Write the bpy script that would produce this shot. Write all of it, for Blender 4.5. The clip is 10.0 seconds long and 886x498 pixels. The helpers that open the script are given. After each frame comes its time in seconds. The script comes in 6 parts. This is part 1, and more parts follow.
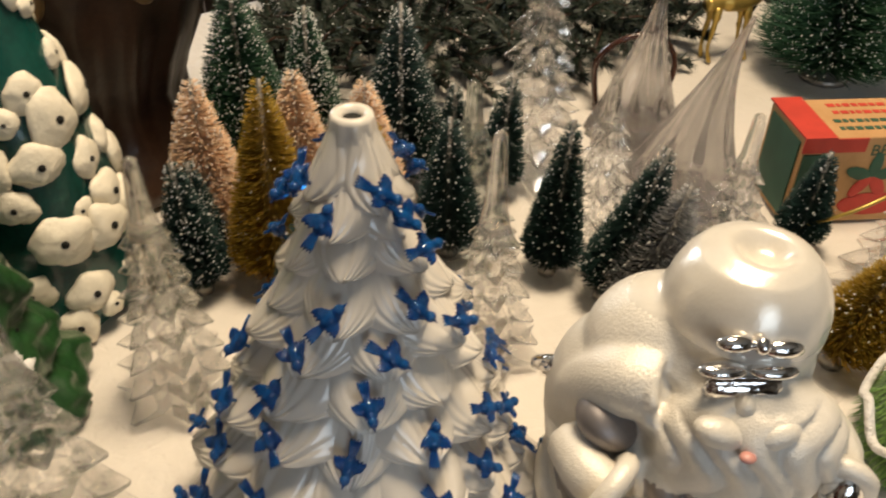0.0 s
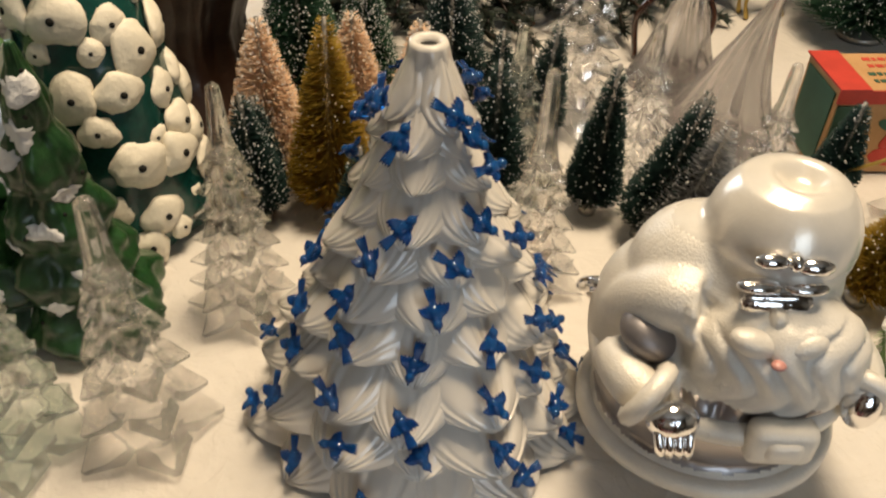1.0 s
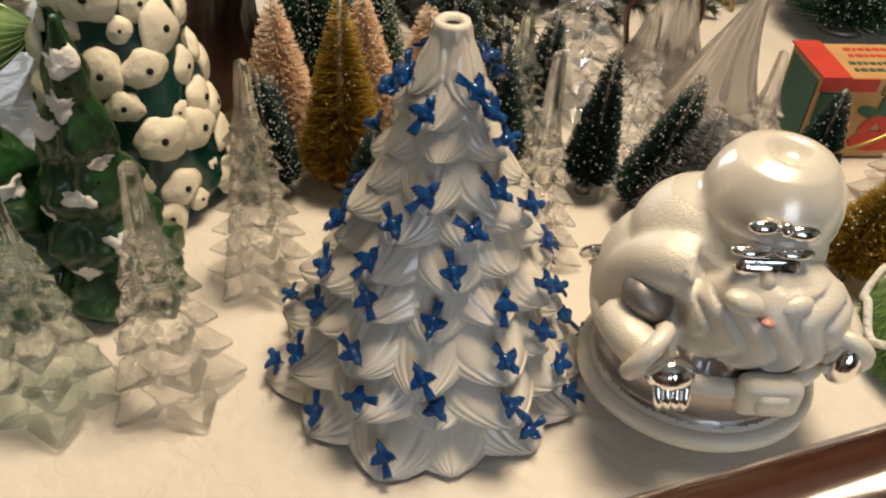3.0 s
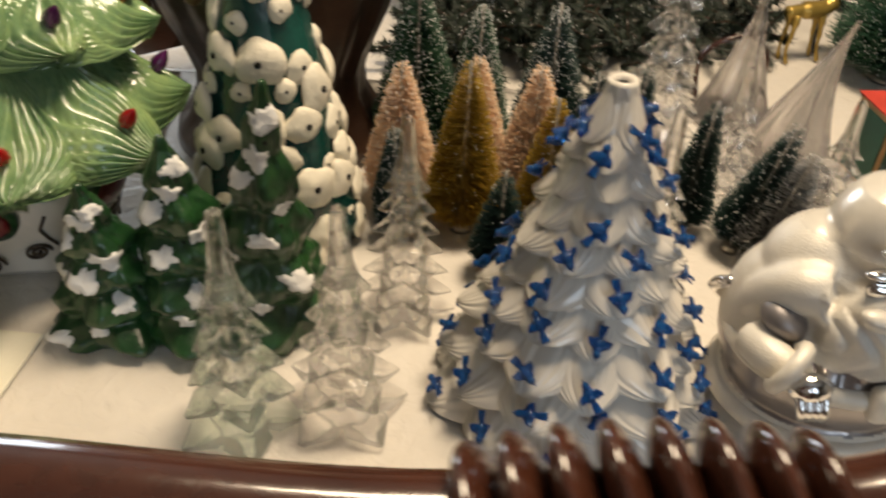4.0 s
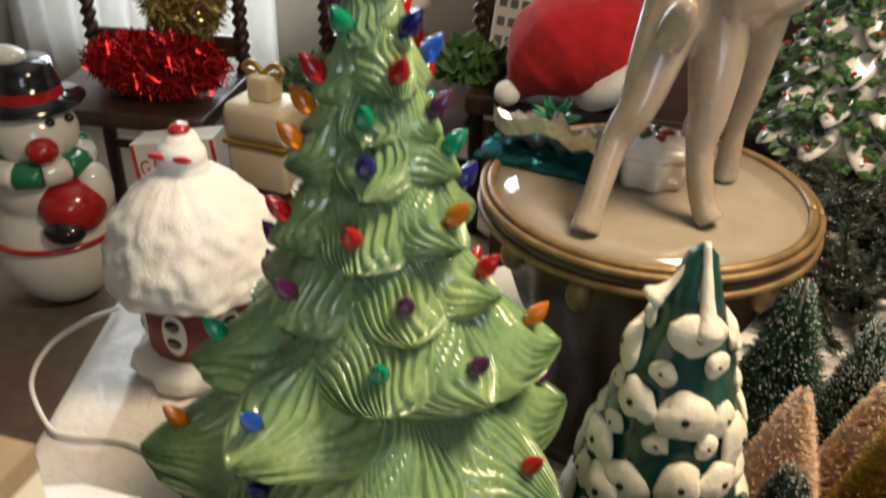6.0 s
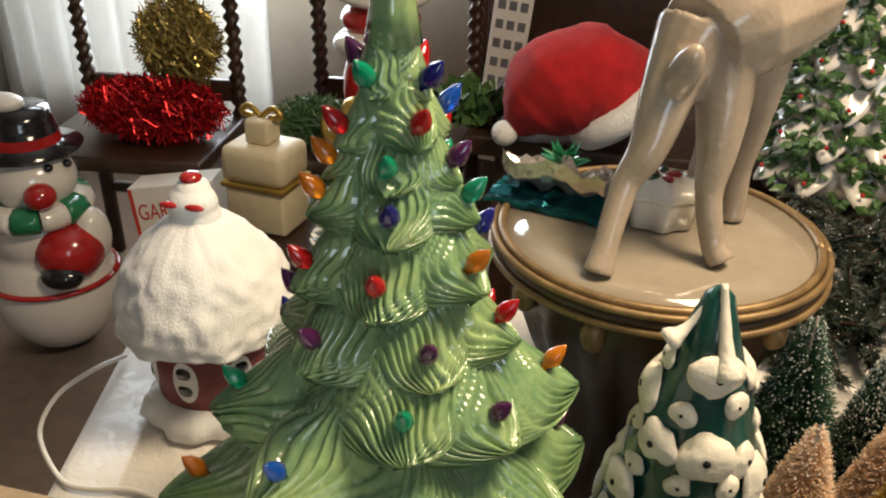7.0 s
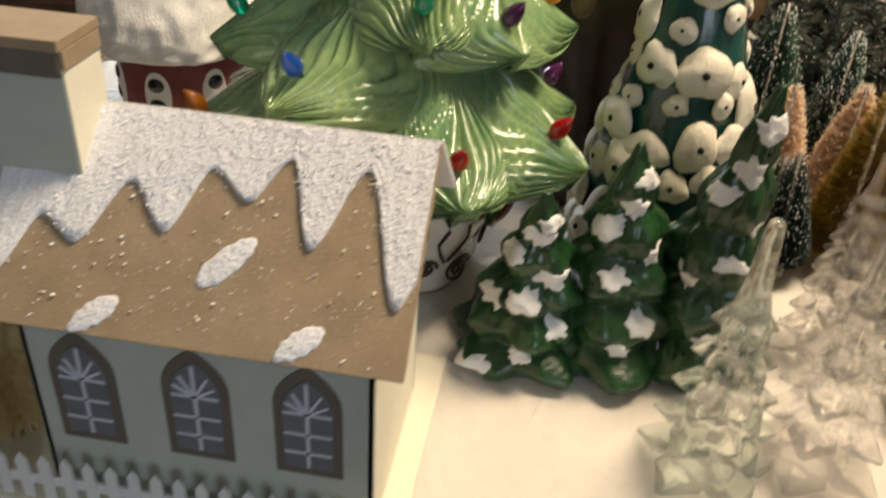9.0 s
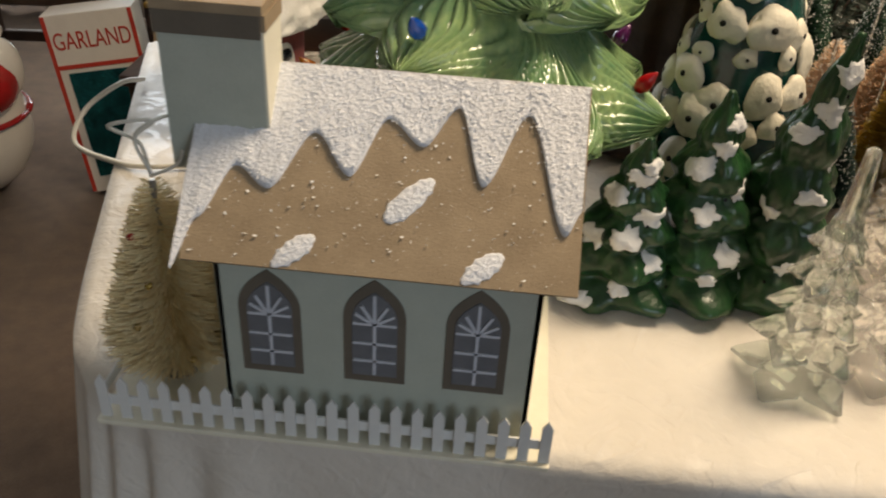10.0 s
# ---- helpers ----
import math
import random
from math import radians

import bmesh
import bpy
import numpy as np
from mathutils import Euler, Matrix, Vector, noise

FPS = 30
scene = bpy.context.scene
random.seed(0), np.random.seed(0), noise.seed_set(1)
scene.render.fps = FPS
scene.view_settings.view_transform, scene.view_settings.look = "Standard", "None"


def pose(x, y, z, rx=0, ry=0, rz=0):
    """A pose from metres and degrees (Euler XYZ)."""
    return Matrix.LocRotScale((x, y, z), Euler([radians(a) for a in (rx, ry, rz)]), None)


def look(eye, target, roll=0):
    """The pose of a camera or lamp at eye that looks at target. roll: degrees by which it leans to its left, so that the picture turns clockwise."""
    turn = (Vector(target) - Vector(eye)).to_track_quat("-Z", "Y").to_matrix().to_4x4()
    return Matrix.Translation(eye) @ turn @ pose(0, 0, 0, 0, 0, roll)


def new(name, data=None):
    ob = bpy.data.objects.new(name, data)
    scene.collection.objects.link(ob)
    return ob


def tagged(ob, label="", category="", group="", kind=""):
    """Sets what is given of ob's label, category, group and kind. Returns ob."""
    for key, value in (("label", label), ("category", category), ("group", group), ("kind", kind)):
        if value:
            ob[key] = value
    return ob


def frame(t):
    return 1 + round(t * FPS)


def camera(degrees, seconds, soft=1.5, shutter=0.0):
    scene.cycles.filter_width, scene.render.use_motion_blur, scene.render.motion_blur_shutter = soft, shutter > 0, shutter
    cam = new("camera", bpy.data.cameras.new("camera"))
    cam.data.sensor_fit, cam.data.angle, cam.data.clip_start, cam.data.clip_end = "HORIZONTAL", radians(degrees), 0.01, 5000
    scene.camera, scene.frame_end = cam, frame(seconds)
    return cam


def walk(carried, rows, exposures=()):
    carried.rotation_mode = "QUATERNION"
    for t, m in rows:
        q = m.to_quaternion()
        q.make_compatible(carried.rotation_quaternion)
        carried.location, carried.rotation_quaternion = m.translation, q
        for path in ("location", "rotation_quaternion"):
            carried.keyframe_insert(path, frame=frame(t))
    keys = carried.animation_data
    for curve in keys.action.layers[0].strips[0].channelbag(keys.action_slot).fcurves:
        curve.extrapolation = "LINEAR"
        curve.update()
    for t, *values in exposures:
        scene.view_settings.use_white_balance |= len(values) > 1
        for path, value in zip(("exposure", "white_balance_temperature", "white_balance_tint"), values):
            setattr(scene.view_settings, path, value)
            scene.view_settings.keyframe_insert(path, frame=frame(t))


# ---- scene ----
cam = camera(54.4, 10.0, soft=2.0, shutter=0.5)
PATH = [
    (0, (0.116, 0.121, 0.404), (-0.003, 1.712, -0.801), 1.7),
    (0.5, (0.103, 0.105, 0.403), (-0.054, 1.674, -0.827), 2.2),
    (1, (0.1, 0.077, 0.409), (-0.056, 1.612, -0.864), 2.3),
    (1.5, (0.1, 0.062, 0.413), (-0.032, 1.572, -0.892), 3.2),
    (2, (0.093, 0.052, 0.415), (-0.02, 1.564, -0.89), 4.4),
    (3.3, (0.073, 0.032, 0.423), (-0.027, 1.58, -0.839), 3.9),
    (3.5, (0.054, 0.025, 0.428), (-0.049, 1.59, -0.812), 3.6),
    (3.9, (-0.001, -0.007, 0.442), (-0.088, 1.582, -0.77), 3.3),
    (4, (-0.011, -0.023, 0.443), (-0.122, 1.579, -0.75), 3.1),
    (4.5, (-0.069, -0.017, 0.445), (-0.181, 1.592, -0.737), 5.1),
    (5, (-0.124, 0.041, 0.459), (-0.396, 1.658, -0.686), 5.8),
    (5.5, (-0.183, 0.08, 0.488), (-0.608, 1.711, -0.588), 4.0),
    (5.8, (-0.216, 0.092, 0.525), (-0.653, 1.732, -0.532), 3.0),
    (6, (-0.231, 0.091, 0.544), (-0.674, 1.752, -0.479), 1.8),
    (6.2, (-0.242, 0.096, 0.562), (-0.67, 1.774, -0.437), 1.1),
    (7.3, (-0.248, 0.078, 0.534), (-0.684, 1.787, -0.409), 1.2),
    (7.5, (-0.246, 0.074, 0.508), (-0.684, 1.771, -0.456), 1.4),
    (8, (-0.237, 0.056, 0.476), (-0.662, 1.73, -0.532), 2.4),
    (8.5, (-0.235, 0.006, 0.424), (-0.58, 1.69, -0.598), 3.6),
    (9, (-0.282, -0.029, 0.38), (-0.493, 1.638, -0.705), 3.8),
    (9.5, (-0.336, -0.066, 0.374), (-0.473, 1.592, -0.734), 3.5),
    (10, (-0.377, -0.1, 0.382), (-0.485, 1.56, -0.728), 3.4),
]
walk(cam, [(t, look(eye, target, roll)) for t, eye, target, roll in PATH],
     [(0.0, -0.07), (2.0, -0.14), (4.0, -0.10), (5.5, 0.20), (7.5, 0.25), (9.0, 0.24), (9.5, 0.12), (10.0, 0.06)])

# ---- light: warm ceiling lamp, cool daylight from a window behind the walk ----
FLOOR_Z = -0.73
scene.view_settings.exposure = 0.0
world = bpy.data.worlds.new("world")
scene.world = world
world.use_nodes = True
wn = world.node_tree
sky = wn.nodes.new("ShaderNodeTexSky")
sky.sky_type, sky.sun_disc, sky.sun_elevation, sky.sun_rotation = "NISHITA", False, radians(35), radians(200)
wn.links.new(sky.outputs[0], wn.nodes["Background"].inputs[0])
wn.nodes["Background"].inputs[1].default_value = 0.10


def area_lamp(name, eye, target, size_x, size_y, power, color):
    data = bpy.data.lights.new(name, "AREA")
    data.shape, data.size, data.size_y, data.energy, data.color = "RECTANGLE", size_x, size_y, power, color
    ob = new(name, data)
    ob.matrix_world = look(eye, target)
    return ob


area_lamp("ceiling_lamp_light", (0.24, 0.68, 1.40), (0.0, 0.46, 0.0), 0.45, 0.45, 28, (1.0, 0.80, 0.56))
area_lamp("window_light", (0.9, -1.95, 0.75), (0.0, 0.5, 0.1), 1.1, 1.2, 17, (0.73, 0.86, 1.0))
area_lamp("rear_window_light", (-1.6, 2.80, 0.55), (-0.6, 0.8, 0.0), 0.8, 1.3, 30, (0.86, 0.93, 1.0))
area_lamp("curtain_window_light", (-2.1, 3.04, 0.45), (-2.1, 2.0, 0.45), 1.1, 1.9, 26, (0.86, 0.93, 1.0))


# ---- materials ----
def mat(name, base, rough=0.5, metal=0.0, var=0.15, scale=30.0, bump=0.0, bscale=300.0, coat=0.0, trans=0.0,
        ior=1.45, sheen=0.0, second=None, emit=0.0, sss=0.0):
    """Principled surface: colour varied at two scales between base and second, relief by noise."""
    m = bpy.data.materials.new(name)
    m.use_nodes = True
    nt = m.node_tree
    b = nt.nodes["Principled BSDF"]
    co = nt.nodes.new("ShaderNodeTexCoord")
    big = nt.nodes.new("ShaderNodeTexNoise")
    big.inputs["Scale"].default_value, big.inputs["Detail"].default_value = scale, 5
    fine = nt.nodes.new("ShaderNodeTexNoise")
    fine.inputs["Scale"].default_value, fine.inputs["Detail"].default_value = scale * 9, 3
    add = nt.nodes.new("ShaderNodeMath")
    add.operation = "MULTIPLY_ADD"
    add.inputs[1].default_value = 0.45
    mix = nt.nodes.new("ShaderNodeMix")
    mix.data_type = "RGBA"
    ramp = nt.nodes.new("ShaderNodeMapRange")
    ramp.inputs[1].default_value, ramp.inputs[2].default_value = 0.45, 0.95
    for n in (big, fine):
        nt.links.new(co.outputs["Object"], n.inputs["Vector"])
    nt.links.new(fine.outputs[0], add.inputs[0])
    nt.links.new(big.outputs[0], add.inputs[2])
    nt.links.new(add.outputs[0], ramp.inputs[0])
    nt.links.new(ramp.outputs[0], mix.inputs[0])
    dark = second or tuple(c * (1 - 2 * var) for c in base)
    mix.inputs[6].default_value = (*dark, 1)
    mix.inputs[7].default_value = (*base, 1)
    nt.links.new(mix.outputs[2], b.inputs["Base Color"])
    b.inputs["Roughness"].default_value, b.inputs["Metallic"].default_value = rough, metal
    b.inputs["Coat Weight"].default_value, b.inputs["Coat Roughness"].default_value = coat, 0.08
    b.inputs["Transmission Weight"].default_value, b.inputs["IOR"].default_value = trans, ior
    b.inputs["Sheen Weight"].default_value = sheen
    if sss:
        b.inputs["Subsurface Weight"].default_value = sss
        b.inputs["Subsurface Radius"].default_value = (0.01, 0.006, 0.004)
    if emit:
        b.inputs["Emission Color"].default_value, b.inputs["Emission Strength"].default_value = (*base, 1), emit
    if bump:
        bn = nt.nodes.new("ShaderNodeTexNoise")
        bn.inputs["Scale"].default_value, bn.inputs["Detail"].default_value = bscale, 4
        bp = nt.nodes.new("ShaderNodeBump")
        bp.inputs["Strength"].default_value, bp.inputs["Distance"].default_value = bump, 0.004
        nt.links.new(co.outputs["Object"], bn.inputs["Vector"])
        nt.links.new(bn.outputs[0], bp.inputs["Height"])
        nt.links.new(bp.outputs[0], b.inputs["Normal"])
    return m


WHITE_GLAZE = mat("white_glaze", (0.74, 0.695, 0.62), 0.13, var=0.04, scale=14, coat=0.6, bump=0.03, bscale=90)
GREEN_GLAZE = mat("green_glaze", (0.30, 0.41, 0.17), 0.13, second=(0.10, 0.22, 0.11), scale=22, coat=0.8, bump=0.05, bscale=120)
DARK_GLAZE = mat("dark_green_glaze", (0.022, 0.080, 0.022), 0.30, second=(0.006, 0.028, 0.010), scale=45, coat=0.3, bump=0.25, bscale=160)
TEAL_GLAZE = mat("teal_green_glaze", (0.008, 0.075, 0.060), 0.25, second=(0.004, 0.030, 0.026), scale=30, coat=0.5, bump=0.15, bscale=120)
SNOW_PAINT = mat("snow_paint", (0.82, 0.76, 0.62), 0.55, var=0.06, scale=40, bump=0.35, bscale=170)
CHALK = mat("chalk_white", (0.84, 0.83, 0.81), 0.7, var=0.05, scale=40, bump=0.3, bscale=500)
HOLE = mat("dark_hole", (0.01, 0.01, 0.008), 0.9)
CLEAR_GLASS = mat("clear_glass", (0.99, 0.99, 0.98), 0.0, var=0.0, trans=1.0, ior=1.47)
GREEN_GLASS = mat("greenish_glass", (0.90, 0.98, 0.92), 0.0, var=0.01, trans=1.0, ior=1.47)
SMOKE_GLASS = mat("smoky_glass", (0.72, 0.69, 0.68), 0.05, var=0.05, trans=0.92, ior=1.45)
for m_glass, clear in ((CLEAR_GLASS, 0.48), (GREEN_GLASS, 0.42), (SMOKE_GLASS, 0.30)):
    # part of the light goes straight through the thin glass
    nt_glass = m_glass.node_tree
    out_glass = [n for n in nt_glass.nodes if n.type == "OUTPUT_MATERIAL"][0]
    mix_glass, tr_glass = nt_glass.nodes.new("ShaderNodeMixShader"), nt_glass.nodes.new("ShaderNodeBsdfTransparent")
    mix_glass.inputs[0].default_value = clear
    nt_glass.links.new(nt_glass.nodes["Principled BSDF"].outputs[0], mix_glass.inputs[1])
    nt_glass.links.new(tr_glass.outputs[0], mix_glass.inputs[2])
    nt_glass.links.new(mix_glass.outputs[0], out_glass.inputs["Surface"])
BLUE_PLASTIC = mat("blue_plastic", (0.012, 0.17, 0.52), 0.08, second=(0.003, 0.020, 0.20), scale=120, trans=0.62, ior=1.45)
PEARL = mat("pearl_white", (0.84, 0.79, 0.70), 0.24, metal=0.28, var=0.05, scale=25, bump=0.04, bscale=600)
FROSTED = mat("frosted_white", (0.80, 0.755, 0.67), 0.38, metal=0.15, var=0.05, scale=40, bump=0.2, bscale=900)
SILVER = mat("silvered_glass", (0.90, 0.88, 0.86), 0.07, metal=1.0, var=0.04, scale=60, bump=0.15, bscale=160)
SATIN = mat("satin_silver", (0.40, 0.375, 0.37), 0.34, metal=0.95, var=0.04, scale=30)
KRAFT = mat("glitter_kraft_card", (0.35, 0.265, 0.17), 0.75, second=(0.27, 0.20, 0.125), scale=60, bump=0.15, bscale=900)
CARD_GREEN = mat("sage_card", (0.47, 0.50, 0.43), 0.8, var=0.05, scale=50, bump=0.1, bscale=800)
CARD_CREAM = mat("cream_card", (0.80, 0.76, 0.62), 0.75, var=0.04, scale=40, bump=0.08, bscale=600)
CARD_BROWN = mat("brown_card", (0.15, 0.125, 0.095), 0.8, var=0.08, scale=60)
PANE_GREY = mat("window_print_grey", (0.17, 0.175, 0.19), 0.5, var=0.12, scale=80)
PRINT_WHITE = mat("muntin_print", (0.60, 0.62, 0.68), 0.6, var=0.05)
GLITTER_SNOW = mat("glitter_snow", (0.80, 0.81, 0.85), 0.6, var=0.05, scale=80, bump=0.4, bscale=500)
FENCE_WHITE = mat("fence_card", (0.74, 0.74, 0.72), 0.75, var=0.04, scale=50)
FLAKE = mat("mica_flake", (0.90, 0.90, 0.91), 0.3, var=0.02)
CLOTH = mat("damask_cloth", (0.72, 0.67, 0.60), 0.65, var=0.05, scale=9, bump=0.5, bscale=60, sheen=0.2)
WALNUT = mat("polished_walnut", (0.075, 0.024, 0.012), 0.19, second=(0.030, 0.010, 0.006), scale=26, coat=0.8, bump=0.05, bscale=90)
DARK_WOOD = mat("dark_carved_wood", (0.050, 0.024, 0.014), 0.38, second=(0.02, 0.01, 0.006), scale=30, coat=0.2, bump=0.2, bscale=80)
BRASS = mat("aged_brass", (0.30, 0.20, 0.09), 0.45, metal=0.45, second=(0.15, 0.09, 0.04), scale=50)
TRAY = mat("mirror_tray_glass", (0.34, 0.29, 0.22), 0.10, second=(0.27, 0.225, 0.165), scale=8, coat=0.6)
DEER_HIDE = mat("taupe_ceramic", (0.42, 0.34, 0.255), 0.22, second=(0.30, 0.235, 0.17), scale=22, coat=0.5, bump=0.12, bscale=260)
HUT_RED = mat("brick_red_paint", (0.24, 0.06, 0.055), 0.6, second=(0.15, 0.035, 0.035), scale=60, bump=0.3, bscale=150)
DEEP_RED = mat("deep_red_glaze", (0.16, 0.012, 0.015), 0.3, var=0.2, scale=30)
SANTA_RED = mat("santa_red_glaze", (0.46, 0.02, 0.02), 0.18, var=0.2, scale=30, coat=0.6)
BLACK_GLAZE = mat("black_glaze", (0.012, 0.012, 0.014), 0.15, var=0.1, coat=0.6)
SCARF_GREEN = mat("scarf_green", (0.02, 0.20, 0.08), 0.25, var=0.15, coat=0.4)
WIRE = mat("painted_scroll", (0.055, 0.035, 0.020), 0.4, var=0.1)
WIRE_METAL = mat("twisted_wire", (0.35, 0.33, 0.30), 0.4, metal=0.8)
FLOOR = mat("brown_carpet", (0.17, 0.105, 0.060), 0.95, second=(0.105, 0.062, 0.036), scale=22, bump=0.6, bscale=420, sheen=0.1)
PLASTER = mat("wall_plaster", (0.62, 0.55, 0.45), 0.9, var=0.06, scale=3, bump=0.1, bscale=60)
CEILING = mat("ceiling_paint", (0.75, 0.71, 0.64), 0.9, var=0.03, scale=2)
CURTAIN = mat("lace_curtain", (0.78, 0.76, 0.72), 0.85, var=0.08, scale=25, bump=0.3, bscale=120)
# thin lace lets the daylight behind it glow through
nt_lace = CURTAIN.node_tree
mix_lace, thin_lace = nt_lace.nodes.new("ShaderNodeMixShader"), nt_lace.nodes.new("ShaderNodeBsdfTranslucent")
thin_lace.inputs[0].default_value = (0.80, 0.79, 0.76, 1)
mix_lace.inputs[0].default_value = 0.55
nt_lace.links.new(nt_lace.nodes["Principled BSDF"].outputs[0], mix_lace.inputs[1])
nt_lace.links.new(thin_lace.outputs[0], mix_lace.inputs[2])
nt_lace.links.new(mix_lace.outputs[0], [n for n in nt_lace.nodes if n.type == "OUTPUT_MATERIAL"][0].inputs["Surface"])
RED_FELT = mat("red_felt", (0.46, 0.010, 0.013), 0.95, second=(0.26, 0.005, 0.007), scale=40, bump=0.4, bscale=600, sheen=0.1)
FUR = mat("white_plush", (0.80, 0.78, 0.75), 0.95, var=0.08, scale=70, bump=0.8, bscale=300, sheen=0.5)
CORD = mat("white_cord", (0.75, 0.71, 0.62), 0.5, var=0.05)
RED_FOIL = mat("red_tinsel", (0.50, 0.012, 0.014), 0.22, metal=0.8, second=(0.12, 0.002, 0.004), scale=90)
GOLD_FOIL = mat("gold_tinsel", (0.50, 0.36, 0.09), 0.25, metal=0.8, second=(0.10, 0.08, 0.02), scale=60)
TEAL_FOIL = mat("teal_foil", (0.03, 0.26, 0.30), 0.18, metal=0.8, second=(0.01, 0.06, 0.08), scale=40, bump=0.4, bscale=90)
SILVER_FOIL = mat("pink_silver_foil", (0.78, 0.66, 0.58), 0.18, metal=0.75, second=(0.40, 0.36, 0.34), scale=35, bump=0.5, bscale=80)
IVORY = mat("ivory_plaster", (0.72, 0.62, 0.42), 0.5, var=0.07, scale=40, bump=0.1)
BOX_CARD = mat("kraft_box_card", (0.52, 0.30, 0.13), 0.7, second=(0.43, 0.235, 0.09), scale=40)
BOX_RED = mat("box_red_print", (0.55, 0.05, 0.03), 0.6, var=0.12, scale=60)
BOX_GREEN = mat("box_green_print", (0.03, 0.10, 0.06), 0.6, var=0.12, scale=60)
BOX_WHITE = mat("box_white_card", (0.76, 0.72, 0.66), 0.65, var=0.04)
GOLD_PAINT = mat("gold_paint", (0.48, 0.33, 0.08), 0.3, metal=0.6, var=0.15)
FELT_GREEN = mat("green_felt", (0.075, 0.16, 0.035), 0.9, second=(0.035, 0.085, 0.02), scale=60, bump=0.5, bscale=300, sheen=0.2)
BULBS = {
    "red": mat("red_bulb", (0.65, 0.012, 0.015), 0.12, var=0.25, scale=60, trans=0.35, coat=0.4),
    "blue": mat("blue_bulb", (0.01, 0.10, 0.55), 0.12, var=0.25, scale=60, trans=0.35, coat=0.4),
    "navy": mat("navy_bulb", (0.012, 0.015, 0.22), 0.12, var=0.25, scale=60, trans=0.3, coat=0.4),
    "green": mat("green_bulb", (0.005, 0.40, 0.20), 0.12, var=0.25, scale=60, trans=0.35, coat=0.4),
    "orange": mat("orange_bulb", (0.85, 0.25, 0.01), 0.12, var=0.2, scale=60, trans=0.35, coat=0.4),
    "purple": mat("purple_bulb", (0.13, 0.02, 0.12), 0.12, var=0.25, scale=60, trans=0.3, coat=0.4),
}


def damask(m):
    """Woven scrolls that catch the light: two sheens parted by a curled noise, with slight relief."""
    nt = m.node_tree
    b = nt.nodes["Principled BSDF"]
    co = nt.nodes.new("ShaderNodeTexCoord")
    n = nt.nodes.new("ShaderNodeTexNoise")
    n.inputs["Scale"].default_value, n.inputs["Detail"].default_value, n.inputs["Distortion"].default_value = 26, 1, 3.2
    r = nt.nodes.new("ShaderNodeMapRange")
    r.inputs[1].default_value, r.inputs[2].default_value, r.inputs[3].default_value, r.inputs[4].default_value = 0.44, 0.56, 0.50, 0.74
    bp = nt.nodes.new("ShaderNodeBump")
    bp.inputs["Strength"].default_value, bp.inputs["Distance"].default_value = 0.55, 0.0022
    nt.links.new(co.outputs["Object"], n.inputs["Vector"])
    nt.links.new(n.outputs[0], r.inputs[0])
    nt.links.new(r.outputs[0], b.inputs["Roughness"])
    old = b.inputs["Normal"].links[0].from_socket
    nt.links.new(r.outputs[0], bp.inputs["Height"])
    nt.links.new(old, bp.inputs["Normal"])
    nt.links.new(bp.outputs[0], b.inputs["Normal"])


damask(CLOTH)


def bristle_mat(name, a, b, metal=0.0, rough=0.6):
    """Bristles: every strand takes its own shade."""
    m = bpy.data.materials.new(name)
    m.use_nodes = True
    nt = m.node_tree
    g = nt.nodes.new("ShaderNodeNewGeometry")
    mix = nt.nodes.new("ShaderNodeMix")
    mix.data_type = "RGBA"
    mix.inputs[6].default_value, mix.inputs[7].default_value = (*a, 1), (*b, 1)
    nt.links.new(g.outputs["Random Per Island"], mix.inputs[0])
    p = nt.nodes["Principled BSDF"]
    nt.links.new(mix.outputs[2], p.inputs["Base Color"])
    p.inputs["Roughness"].default_value, p.inputs["Metallic"].default_value = rough, metal
    return m


BR_GREEN = bristle_mat("green_bristle", (0.010, 0.045, 0.025), (0.045, 0.115, 0.06))
BR_DARK = bristle_mat("dark_bristle", (0.006, 0.020, 0.018), (0.02, 0.055, 0.045))
BR_PINK = bristle_mat("blush_bristle", (0.68, 0.42, 0.25), (0.92, 0.72, 0.50))
BR_GOLD = bristle_mat("gold_bristle", (0.28, 0.17, 0.02), (0.62, 0.43, 0.08), 0.45, 0.35)
BR_GREY = bristle_mat("grey_bristle", (0.16, 0.16, 0.16), (0.42, 0.42, 0.41), 0.3, 0.4)
BR_STRAW = bristle_mat("straw_bristle", (0.82, 0.62, 0.30), (0.95, 0.84, 0.55))
BR_FROST = bristle_mat("frost_grain", (0.70, 0.70, 0.68), (0.92, 0.92, 0.90), 0.0, 0.45)
BR_RED = bristle_mat("red_tinsel_strand", (0.18, 0.0, 0.003), (0.62, 0.015, 0.018), 0.7, 0.25)
BR_GILT = bristle_mat("gold_tinsel_strand", (0.12, 0.09, 0.02), (0.60, 0.46, 0.15), 0.7, 0.25)
BR_TEAL = bristle_mat("teal_tinsel_strand", (0.0, 0.05, 0.06), (0.02, 0.25, 0.28), 0.7, 0.25)
BR_HOLLY = bristle_mat("holly_leaf", (0.02, 0.055, 0.015), (0.07, 0.14, 0.04), 0.0, 0.35)
BR_FIR = bristle_mat("fir_needle", (0.005, 0.012, 0.007), (0.022, 0.036, 0.020), 0.0, 0.6)
BR_MOSS = bristle_mat("felt_fringe", (0.06, 0.15, 0.025), (0.20, 0.34, 0.08), 0.0, 0.6)


